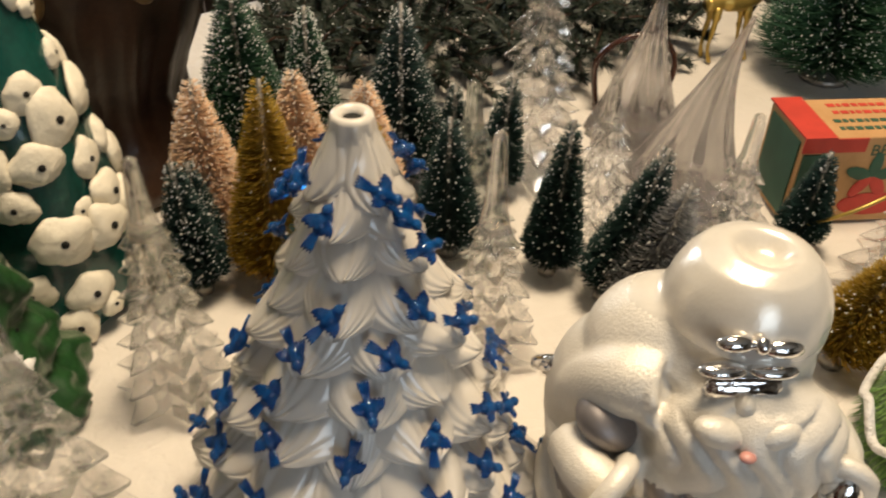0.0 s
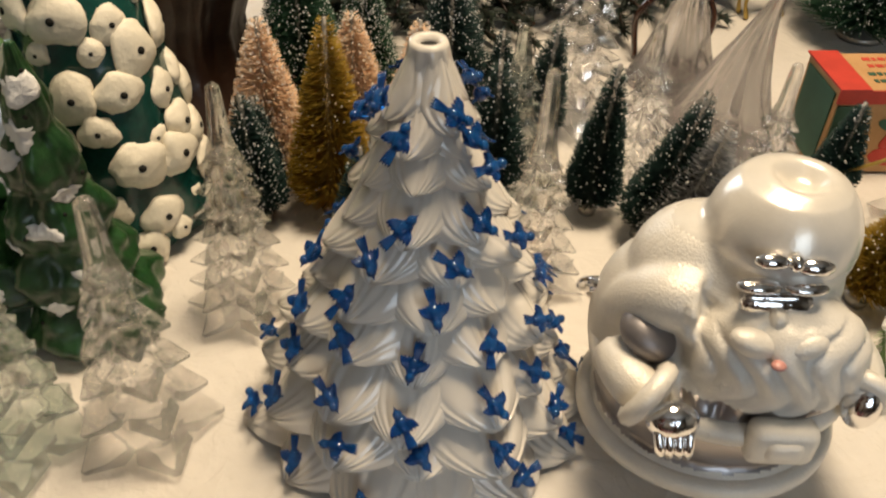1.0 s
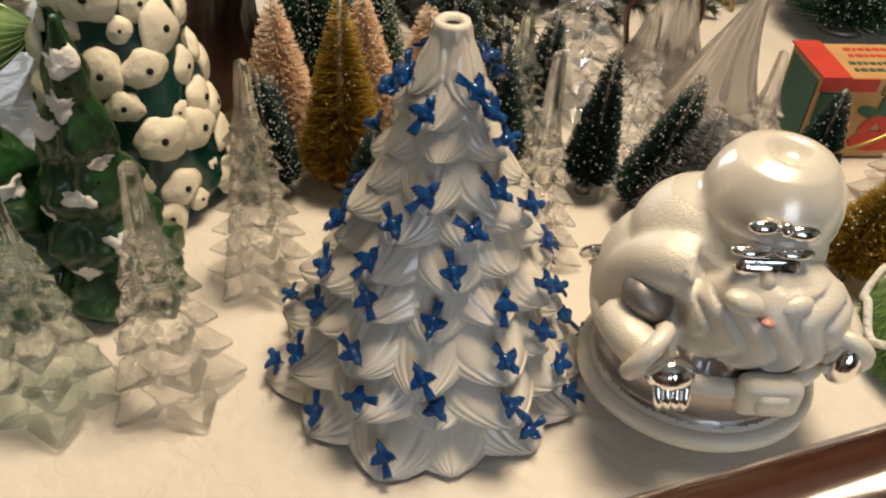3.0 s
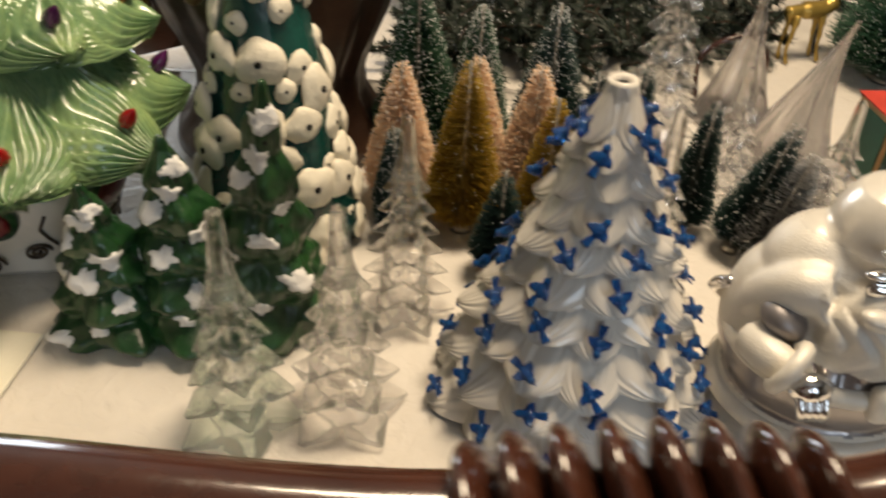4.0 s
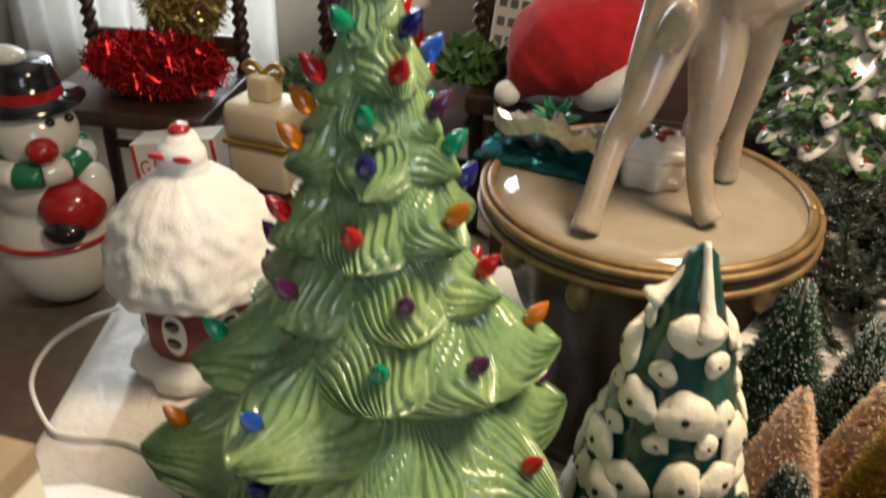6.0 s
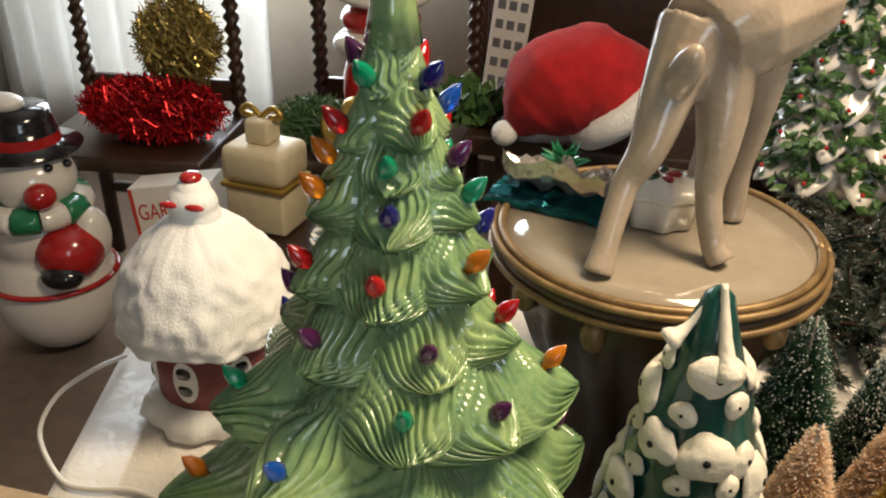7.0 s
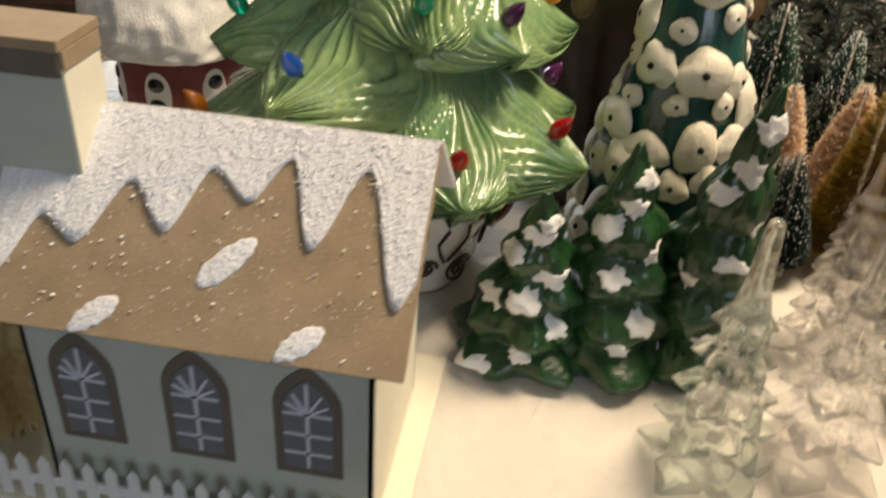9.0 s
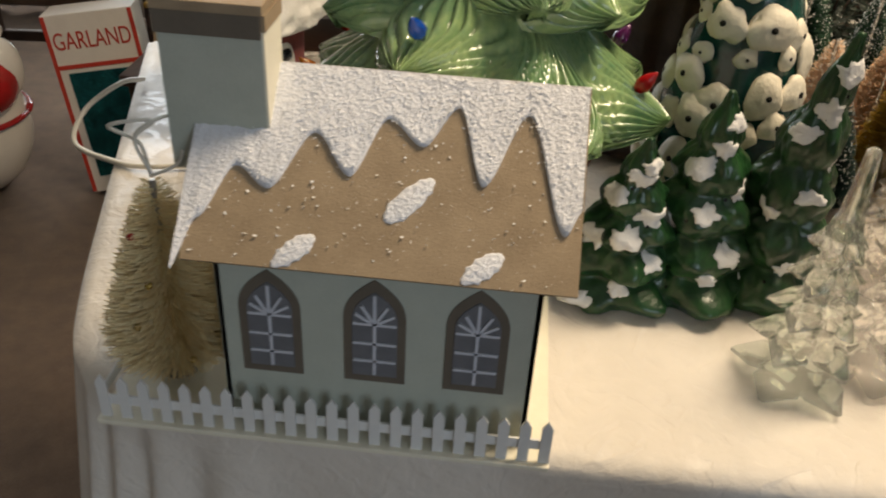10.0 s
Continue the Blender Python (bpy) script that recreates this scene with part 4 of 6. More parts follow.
    # loose leaf-shaped snow patches
    for x, s, ang, ln in ((-0.0741, 0.375, 48, 0.034), (-0.1305, 0.085, 42, 0.027), (-0.0334, 0.085, 40, 0.026)):
        bm = bmesh.new()
        add_ball(bm, (0, 0, 0), (ln / 2, 0.0058, 0.0012), 40, 12)
        for v in bm.verts:
            v.co.y *= 1 + 0.35 * noise.noise((v.co.x * 260, 3.0, ln * 99)) + 0.30 * noise.noise((v.co.x * 700, 9.0, ln * 99))
            v.co.z += 0.0006 * noise.noise(v.co * 900)
        c = on_roof(x, s, 0.0032)
        bmesh.ops.transform(bm, matrix=Matrix.Translation(c) @ Matrix.Rotation(slope, 4, "X") @ Matrix.Rotation(radians(ang), 4, "Z"), verts=bm.verts)
        part("snow_patch", bm, GLITTER_SNOW, th)
    rng = random.Random(5)
    verts, faces = [], []
    for k in range(1100):
        c = on_roof(rng.uniform(RX0, RX1), rng.random() ** 0.8 * 0.97, 0.0034)
        g = rng.choice((0.0003, 0.0003, 0.0004, 0.0005, 0.0007, 0.0012))
        j = len(verts)
        verts += [c + Vector((rng.uniform(-1, 1), rng.uniform(-1, 1), rng.uniform(-0.2, 0.8))) * g for _ in range(4)]
        faces += [(j, j + 2, j + 1), (j, j + 1, j + 3), (j + 1, j + 2, j + 3), (j + 2, j, j + 3)]
    # coarse grains bedded in the snow
    for k in range(2600):
        x, lift = rng.uniform(RX0, RX1 - 0.001), 0.0052
        edge_s = float(np.interp(x, tx, ty))
        c = on_roof(x, edge_s + (0.99 - edge_s) * rng.random(), lift)
        g = rng.choice((0.0005, 0.0007, 0.0010))
        j = len(verts)
        verts += [c + Vector((rng.uniform(-1, 1), rng.uniform(-1, 1), rng.uniform(-0.4, 0.9))) * g for _ in range(4)]
        faces += [(j, j + 2, j + 1), (j, j + 1, j + 3), (j + 1, j + 2, j + 3), (j + 2, j, j + 3)]
    tagged(new("glitter_flakes", sheet_mesh("glitter_flakes", verts, faces, FLAKE)), kind="stuff").parent = th
    # three arched windows
    for cx in (-0.147, -0.0888, -0.0325):
        def arch(w, h0, h1, y0, y1):
            bm = bmesh.new()
            prof = [(-w, h0), (w, h0)]
            for i in range(13):
                q = i / 12
                prof.append((w * (1 - q ** 1.9), h1 + (w * 1.55) * q ** 0.85))
            prof += [(-x, z) for x, z in prof[-2:1:-1]]
            a = [bm.verts.new((cx + x, y0, z)) for x, z in prof]
            b = [bm.verts.new((cx + x, y1, z)) for x, z in prof]
            bm.faces.new(a)
            bm.faces.new(b[::-1])
            for i in range(len(prof)):
                j = (i + 1) % len(prof)
                bm.faces.new((a[j], a[i], b[i], b[j]))
            return bm
        frame_ob = part("window", arch(0.0172, 0.0440, 0.0885, -0.0008, 0.001), CARD_BROWN, th, "arched window with a brown surround", smooth=False)
        part("pane", arch(0.0125, 0.0490, 0.0880, -0.0014, 0.0), PANE_GREY, frame_ob, smooth=False)
        bm = bmesh.new()
        add_box(bm, (cx - 0.0009, -0.0021, 0.050), (cx + 0.0009, -0.0009, 0.1055))
        for z in (0.0600, 0.0725, 0.0860):
            add_box(bm, (cx - 0.0120, -0.0021, z - 0.0008), (cx + 0.0120, -0.0009, z + 0.0008))
        for a in (-58, -30, 30, 58):
            m = Matrix.Translation((cx, -0.0018, 0.086)) @ Matrix.Rotation(radians(a), 4, "Y")
            add_box(bm, (-0.0008, -0.0006, 0.0), (0.0008, 0.0006, 0.0160 - abs(a) * 0.00006), 0, m)
        part("muntins", bm, PRINT_WHITE, frame_ob, "pale printed window bars", smooth=False)
    # bell tower at the far end
    X0, X1, Y0, Y1 = -0.2065, -0.1530, 0.039, 0.072
    part("tower", box_bm((X0, Y0, 0.150), (X1, Y1, 0.2265)), CARD_GREEN, th, "sage green card bell tower", smooth=False)
    part("tower_side", box_bm((X1, Y0 + 0.0005, 0.152), (X1 + 0.0012, Y1 - 0.0005, 0.2300)), CARD_CREAM, th, "cream tower side", smooth=False)
    part("tower_band", box_bm((X0 - 0.0015, Y0 - 0.0015, 0.2265), (X1 - 0.0002, Y1 + 0.0015, 0.2385)), CARD_BROWN, th, "brown card band under the tower top", smooth=False)
    part("tower_cap", box_bm((X0 - 0.002, Y0 - 0.002, 0.2385), (X1 + 0.0015, Y1 + 0.002, 0.2440), 0.0006), KRAFT, th, "glittered kraft brown tower cap", smooth=False)
    part("tower_eave", box_bm((X1, Y0 + 0.0002, 0.2300), (X1 + 0.0022, Y1 - 0.0002, 0.2385)), KRAFT, th, smooth=False)
    # picket fence along the front
    bm = bmesh.new()
    add_box(bm, (-0.2515, -0.0102, 0.0135), (0.0150, -0.0088, 0.0205))
    fence = part("fence", bm, FENCE_WHITE, th, "white card picket fence", smooth=False)
    bm = bmesh.new()
    prof = [(-0.0032, 0.0), (0.0032, 0.0), (0.0032, 0.0275), (0.0, 0.0325), (-0.0032, 0.0275)]
    a = [bm.verts.new((x, -0.0008, z)) for x, z in prof]
    b = [bm.verts.new((x, 0.0006, z)) for x, z in prof]
    bm.faces.new(a)
    bm.faces.new(b[::-1])
    for i in range(5):
        j = (i + 1) % 5
        bm.faces.new((a[j], a[i], b[i], b[j]))
    picket = mesh_of(bm, "picket", FENCE_WHITE, False)
    for k in range(22):
        share("picket", picket, fence, pose(-0.2475 + 0.01235 * k, -0.0110, 0.0040))
    bm = bmesh.new()
    add_box(bm, (-0.2520, -0.008, 0.0135), (-0.2507, 0.03, 0.0205))
    part("fence_return", bm, FENCE_WHITE, fence, smooth=False)
    return th


church()
straw = brush_tree(-0.566, 0.300, 0.138, 0.041, BR_STRAW, "cream sisal brush tree with tiny bead baubles", 0.0, 6500, (0, 0), 0.72)
straw.location.z = 0.0062
for k, (a, z, m) in enumerate(((-1.9, 0.052, GOLD_PAINT), (-1.6, 0.080, GOLD_PAINT), (-2.4, 0.030, SANTA_RED), (-2.3, 0.105, SANTA_RED), (-0.9, 0.03, GOLD_PAINT))):
    bm = bmesh.new()
    q = 0.036 * (1 - z / 0.14) ** 0.62 + 0.002
    add_ball(bm, (q * math.cos(a), q * math.sin(a), z), 0.0024, 12, 8)
    part("bead_bauble", bm, m, straw)
bm = bmesh.new()
for d in (0.0, 2.2):
    add_tube(bm, spline([(0.0, 0.0, 0.138), (0.018 * math.cos(d), 0.018 * math.sin(d), 0.150), (0.020 * math.cos(d + 0.9), 0.022 * math.sin(d + 0.9), 0.166), (0.004, 0.004, 0.170), (-0.008, 0.004, 0.158), (0, 0, 0.140)], 6), 0.0011, 6)
part("hanging_loop", bm, CORD, straw, "white cord loop")


# ---- silvered glass santa bottle ----
def santa_ornament():
    """One plain figure of frosted and silvered glass."""
    bm = bmesh.new()
    add_ball(bm, (0, 0, 0.048), (0.062, 0.056, 0.048), 36, 24)
    add_ball(bm, (0, 0, 0.018), (0.064, 0.059, 0.020), 36, 16)
    add_ball(bm, (0.000, 0.008, 0.082), (0.052, 0.044, 0.042), 32, 20)
    add_ball(bm, (0.006, 0.004, 0.108), (0.041, 0.037, 0.034), 28, 18)
    add_ball(bm, (0.010, 0.000, 0.134), (0.0345, 0.034, 0.036), 28, 18)
    add_ball(bm, (0.012, -0.032, 0.088), (0.042, 0.025, 0.034), 24, 16)
    add_ball(bm, (0.012, -0.026, 0.070), (0.030, 0.025, 0.026), 24, 16)
    add_ball(bm, (-0.034, 0.012, 0.066), (0.032, 0.034, 0.050), 24, 16)
    add_ball(bm, (-0.017, 0.008, 0.104), (0.036, 0.032, 0.034), 24, 16)
    # cape edge, arms
    cape = spline([(-0.052, 0.014, 0.062), (-0.049, -0.002, 0.088), (-0.039, -0.016, 0.105), (-0.026, -0.020, 0.106)], 6)
    add_tube(bm, cape, [0.013 + 0.004 * k / (len(cape) - 1) for k in range(len(cape))], 14)
    add_tube(bm, spline([(-0.058, -0.018, 0.070), (-0.054, -0.038, 0.074), (-0.042, -0.050, 0.069)], 6), 0.0115, 14)
    add_tube(bm, spline([(0.048, -0.010, 0.082), (0.056, -0.026, 0.074), (0.050, -0.042, 0.072)], 6), 0.0120, 14)
    body = fused(bm, 0.0019, 9)
    for v in body.verts:
        x, y, z = v.co
        if z < 0.004:
            v.co.z = 0.001
        d = math.hypot(x - 0.012, y - 0.000)
        if z > 0.140:
            # flattened crown with a dimple
            if z > 0.160:
                z = 0.160 + 0.45 * (z - 0.160)
            v.co.z = z - 0.0075 * math.exp(-(d / 0.0100) ** 4) + 0.0010 * math.exp(-((d - 0.016) / 0.005) ** 2)
        if y < -0.02 and 0.064 < z < 0.116 and x > -0.034:
            g = (2 * abs(math.sin((x - 0.006) * 150 + (x - 0.006) * (0.112 - z) * 1700 + 1.6 * math.sin(z * 130 + x * 40))) ** 0.6 - 1) * 0.0024
            v.co.y -= g
    for f in body.faces:
        c = f.calc_center_median()
        if c.z > 0.132:
            f.material_index = 1
        elif 0.026 < c.z < 0.056 and c.y < 0.02 or (0.056 <= c.z < 0.072 and c.y < -0.02 and -0.030 < c.x < 0.036):
            f.material_index = 2
    # raised rim, belt, buckle, cuffs and plain silvered patches
    def ring(z, rx, ry, r, mi, n=48, cx=0.0, cy=0.0):
        add_tube(body, [(cx + rx * math.cos(2 * math.pi * k / n), cy + ry * math.sin(2 * math.pi * k / n), z) for k in range(n + 1)], r, 10, mi)
    ring(0.018, 0.0615, 0.0565, 0.0062, 3)
    ring(0.0575, 0.0600, 0.0545, 0.0062, 3)
    n0 = set(body.faces)
    add_box(body, (-0.002, -0.0665, 0.0485), (0.030, -0.0530, 0.0715), 0.005)
    add_box(body, (0.005, -0.0690, 0.0535), (0.023, -0.0600, 0.0665), 0.004)
    for f in set(body.faces) - n0:
        f.material_index = 3
    # cuffs, gloves with fingers
    for c, d, r in (((-0.047, -0.048, 0.075), (0.7, -0.5, -0.35), 0.0135), ((0.051, -0.041, 0.074), (-0.4, -0.8, -0.3), 0.0125)):
        q = Vector(d).normalized()
        p, w = q.orthogonal().normalized(), q.cross(q.orthogonal().normalized())
        add_tube(body, [Vector(c) + (p * math.cos(a) + w * math.sin(a)) * r for a in (2 * math.pi * k / 28 for k in range(29))], 0.0048, 8, 3)
    add_ball(body, (-0.036, -0.057, 0.068), (0.0125, 0.0085, 0.0095), 16, 10, None, 4)
    add_ball(body, (0.052, -0.047, 0.071), (0.009, 0.008, 0.013), 16, 10, None, 4)
    for k in range(4):
        add_tube(body, spline([(-0.043 + 0.0048 * k, -0.061, 0.067), (-0.0415 + 0.0043 * k, -0.066, 0.059), (-0.039 + 0.0038 * k, -0.063, 0.0515)], 4), 0.0026, 8, 4)
    # silvered brow, eyes and nose, and the bow on the hat
    n0 = set(body.faces)
    add_box(body, (-0.0135, -0.0385, 0.1140), (0.0185, -0.0300, 0.1255), 0.0045)
    for f in set(body.faces) - n0:
        f.material_index = 4
    for x, y, z, r in ((-0.0075, -0.0335, 0.1300, (0.0100, 0.0045, 0.0030)), (0.0125, -0.0335, 0.1300, (0.0100, 0.0045, 0.0030)),
                       (-0.0050, -0.0325, 0.1430, (0.0078, 0.004, 0.0036)), (0.0135, -0.0325, 0.1405, (0.0085, 0.004, 0.0040)),
                       (0.0045, -0.0335, 0.1430, (0.0034, 0.004, 0.0038))):
        add_ball(body, (x, y - 0.001, z), r, 18, 12, None, 4)
    add_ball(body, (0.0025, -0.0405, 0.1165), (0.0044, 0.0048, 0.0050), 14, 10)
    add_ball(body, (-0.0075, -0.0470, 0.1085), (0.0115, 0.007, 0.0062), 14, 10, Euler((0, 0.35, 0)).to_matrix().to_4x4())
    add_ball(body, (0.0130, -0.0475, 0.1085), (0.0115, 0.007, 0.0062), 14, 10, Euler((0, -0.35, 0)).to_matrix().to_4x4())
    add_ball(body, (0.002, -0.0560, 0.1045), (0.0034, 0.003, 0.0018), 12, 8, None, 5)
    # grey satin ball whose dark colour gives the shade of the cape-sleeve recess
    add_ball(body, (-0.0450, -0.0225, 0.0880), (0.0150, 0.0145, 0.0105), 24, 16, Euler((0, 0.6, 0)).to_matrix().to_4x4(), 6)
    # loop of the sack at the back
    add_tube(body, spline([(-0.058, 0.034, 0.060), (-0.067, 0.030, 0.070), (-0.064, 0.020, 0.080), (-0.054, 0.020, 0.080)], 5), 0.0042, 8, 4)
    ob = part("santa_ornament", body, [FROSTED, PEARL, SATIN, FROSTED, SILVER, mat("blush_paint", (0.62, 0.30, 0.26), 0.3), mat("grey_satin_shade", (0.27, 0.25, 0.25), 0.45, metal=0.6, var=0.1)], None)
    ob.matrix_basis = at(0.221, 0.432, 0.0, 6) @ Matrix.Diagonal((1.10, 1.10, 1.11, 1))
    tagged(ob, "frosted white and silvered glass santa figure", "figurine")


santa_ornament()


# ---- felt tree skirt piece with white trim ----
def felt_tree():
    th = thing("felt_tree", at(0.405, 0.480, 0.0), "low green fringed felt tree with white rope trim", "christmas tree")
    bm = lathe([(0.050, 0.001), (0.062, 0.004), (0.064, 0.018), (0.055, 0.045), (0.035, 0.075), (0.015, 0.10), (0.004, 0.112)], 40)
    part("tree_body", bm, FELT_GREEN, th)
    rng = random.Random(9)
    verts, faces = [], []
    for k in range(4200):
        f = rng.random()
        z = 0.012 + 0.098 * f
        q = float(np.interp(z, [0.004, 0.018, 0.045, 0.075, 0.10, 0.112], [0.062, 0.064, 0.055, 0.035, 0.015, 0.004]))
        a = rng.uniform(0, 6.283)
        d = Vector((math.cos(a), math.sin(a), 0))
        p = d * q + Vector((0, 0, z))
        e = p + d * 0.005 + Vector((rng.uniform(-0.003, 0.003), rng.uniform(-0.003, 0.003), -0.008))
        s = Vector((-d.y, d.x, 0)) * 0.0006
        j = len(verts)
        verts += [p - s, p + s, e]
        faces.append((j, j + 1, j + 2))
    ob = new("fringe", sheet_mesh("fringe", verts, faces, BR_MOSS))
    ob.parent = th
    tagged(ob, kind="stuff")
    for z, q in ((0.030, 0.063), (0.058, 0.050), (0.086, 0.028)):
        bm = bmesh.new()
        add_tube(bm, [((q + 0.003) * math.cos(k * 0.0524), (q + 0.003) * math.sin(k * 0.0524), z + 0.006 * math.sin(k * 0.0524 * 9)) for k in range(121)], 0.0028, 8)
        part("rope_trim", bm, FUR, th, "white fuzzy rope trim")


felt_tree()


# ---- vintage cardboard box ----
def bulb_box():
    th = thing("cardboard_box", at(0.348, 0.722, 0.0, 11, 0, 0), "worn orange cardboard bell box with holly print", "box")
    w, d, h = 0.115, 0.064, 0.080
    part("carton", box_bm((0, 0, 0.001), (w, d, h), 0.0012), BOX_CARD, th, "faded orange kraft carton", smooth=False)
    part("red_flap", box_bm((-0.0015, -0.002, h), (0.024, d + 0.002, h + 0.0016)), BOX_RED, th, "red printed top edge", smooth=False)
    part("red_edge", box_bm((-0.0016, -0.0018, h - 0.012), (0.050, -0.0004, h)), BOX_RED, th, smooth=False)
    part("green_panel", box_bm((-0.0014, 0.006, 0.006), (-0.0002, d - 0.006, h - 0.006)), BOX_GREEN, th, smooth=False)
    part("green_corner", box_bm((0.001, -0.0016, 0.006), (0.022, -0.0003, h - 0.014)), BOX_GREEN, th, smooth=False)
    for k in range(5):
        a = k * 1.257 + 0.3
        bm = bmesh.new()
        add_ball(bm, (0, 0, 0), (0.013, 0.0006, 0.0055), 14, 6)
        bmesh.ops.transform(bm, matrix=Matrix.Translation((0.064 + 0.012 * math.cos(a), -0.0008, 0.044 + 0.010 * math.sin(a))) @ Matrix.Rotation(-a, 4, "Y"), verts=bm.verts)
        part("holly_print", bm, BOX_GREEN if k < 3 else BOX_RED, th)
    bm = bmesh.new()
    add_ball(bm, (0.070, -0.0006, 0.018), (0.028, 0.0006, 0.011), 20, 6)
    part("bell_print", bm, BOX_RED, th)
    # lettering on the lid and side
    for txt, loc, rot, size in (("BELL", (0.055, -0.0010, 0.064), (90, 0, 0), 0.014),):
        cu = bpy.data.curves.new("lettering", "FONT")
        cu.body, cu.size, cu.extrude = txt, size, 0.0001
        cu.materials.append(BOX_GREEN)
        ob = new("lettering", cu)
        ob.parent = th
        ob.matrix_basis = pose(*loc, *rot)
    for y, x0, x1 in ((0.014, 0.034, 0.105), (0.026, 0.034, 0.098), (0.040, 0.040, 0.108), (0.052, 0.040, 0.090)):
        bm = bmesh.new()
        x = x0
        rng = random.Random(int(y * 1000))
        while x < x1:
            w2 = rng.uniform(0.003, 0.007)
            add_box(bm, (x, y - 0.002, h), (x + w2, y + 0.003, h + 0.0005))
            x += w2 + 0.0018
        part("print_bar", bm, BOX_GREEN if y < 0.03 else BOX_RED, th, smooth=False)
    bm = bmesh.new()
    add_tube(bm, spline([(0.020, -0.010, 0.004), (-0.010, -0.030, 0.016), (0.020, -0.050, 0.045), (0.060, -0.045, 0.060), (0.09, -0.02, 0.040)], 8), 0.0016, 6)
    part("gold_cord", bm, GOLD_PAINT, th, "gold elastic cord")


bulb_box()


# ---- pedestal stand with a standing deer ----
PX, PY, PZ = -0.234, 0.750, 0.228


def pedestal():
    th = thing("pedestal_stand", at(PX, PY, 0.0), "round dark carved pedestal with a brass-rimmed glass top", "stand")
    bm = lathe([(0.098, 0.001), (0.108, 0.006), (0.105, 0.020), (0.092, 0.034), (0.082, 0.055), (0.080, 0.080), (0.088, 0.105), (0.101, 0.135), (0.111, 0.165), (0.116, 0.188), (0.118, 0.212)], 72,
               lambda t, z, r: r * (1 + (0.035 * math.sin(16 * t) if 0.03 < z < 0.18 else 0.0)))
    part("bowl", bm, DARK_WOOD, th, "dark carved wooden bowl and foot")
    part("top_edge", lathe([(0.118, 0.208), (0.132, 0.210), (0.136, 0.216), (0.135, 0.222), (0.131, 0.224), (0.110, 0.2245)], 96), DARK_WOOD, th)
    part("glass_top", lathe([(0.118, 0.2245), (0.126, 0.2245), (0.126, 0.2280), (0.09, 0.2280)], 96), TRAY, th, "reflective greyish glass plate")
    for z, r, w in ((0.2290, 0.1290, 0.0036), (0.2265, 0.1355, 0.0030), (0.213, 0.137, 0.0030)):
        bm = bmesh.new()
        add_tube(bm, [(r * math.cos(k * 0.0654), r * math.sin(k * 0.0654), z) for k in range(97)], w, 10)
        part("brass_rim", bm, BRASS, th, "aged brass rim")
    for k in range(10):
        a = 2 * math.pi * k / 10
        bm = bmesh.new()
        add_ball(bm, (0.119 * math.cos(a), 0.119 * math.sin(a), 0.188), (0.010, 0.010, 0.014), 12, 8)
        part("carved_boss", bm, BRASS, th)


pedestal()


def deer():
    """One plain figure; its hind legs are nearest."""
    bm = bmesh.new()
    def limb(pts, rad):
        p = spline(pts, 6)
        add_tube(bm, p, [float(np.interp(i / (len(p) - 1), np.linspace(0, 1, len(rad)), rad)) for i in range(len(p))], 14)
    # hooves at the fitted places, hips above
    limb([(-0.274, 0.658, 0.230), (-0.271, 0.668, 0.248), (-0.263, 0.690, 0.290), (-0.250, 0.700, 0.318), (-0.240, 0.720, 0.362), (-0.226, 0.740, 0.398)], [0.0125, 0.0098, 0.0108, 0.0150, 0.0215, 0.032])
    limb([(-0.184, 0.700, 0.232), (-0.193, 0.706, 0.247), (-0.201, 0.714, 0.282), (-0.200, 0.722, 0.312), (-0.202, 0.735, 0.360), (-0.212, 0.745, 0.398)], [0.0115, 0.0098, 0.0108, 0.0155, 0.0225, 0.032])
    limb([(-0.174, 0.788, 0.230), (-0.173, 0.789, 0.275), (-0.168, 0.790, 0.320), (-0.172, 0.795, 0.380)], [0.0110, 0.0085, 0.0110, 0.024])
    limb([(-0.206, 0.815, 0.230), (-0.204, 0.815, 0.275), (-0.200, 0.815, 0.320), (-0.190, 0.810, 0.380)], [0.0110, 0.0085, 0.0110, 0.024])
    limb([(-0.224, 0.735, 0.392), (-0.205, 0.755, 0.404), (-0.178, 0.785, 0.410), (-0.150, 0.812, 0.416)], [0.036, 0.049, 0.047, 0.040])
    limb([(-0.150, 0.812, 0.430), (-0.136, 0.832, 0.475), (-0.128, 0.842, 0.520)], [0.032, 0.024, 0.020])
    add_ball(bm, (-0.120, 0.856, 0.535), (0.018, 0.030, 0.018), 20, 14)
    for s in (-1, 1):
        add_ball(bm, (-0.126 + s * 0.020, 0.842, 0.552), (0.012, 0.005, 0.006), 12, 8)
    add_ball(bm, (-0.233, 0.700, 0.376), (0.012, 0.011, 0.026), 16, 10, Euler((0.35, 0.3, 0)).to_matrix().to_4x4())
    body = fused(bm, 0.0024, 3)
    zmin = min(v.co.z for v in body.verts)
    for v in body.verts:
        v.co.z = max(v.co.z + (PZ - zmin) * 0, PZ + 0.0006)
    tagged(part("deer_figure", body, DEER_HIDE), "glossy taupe ceramic deer standing on the pedestal", "figurine")


deer()


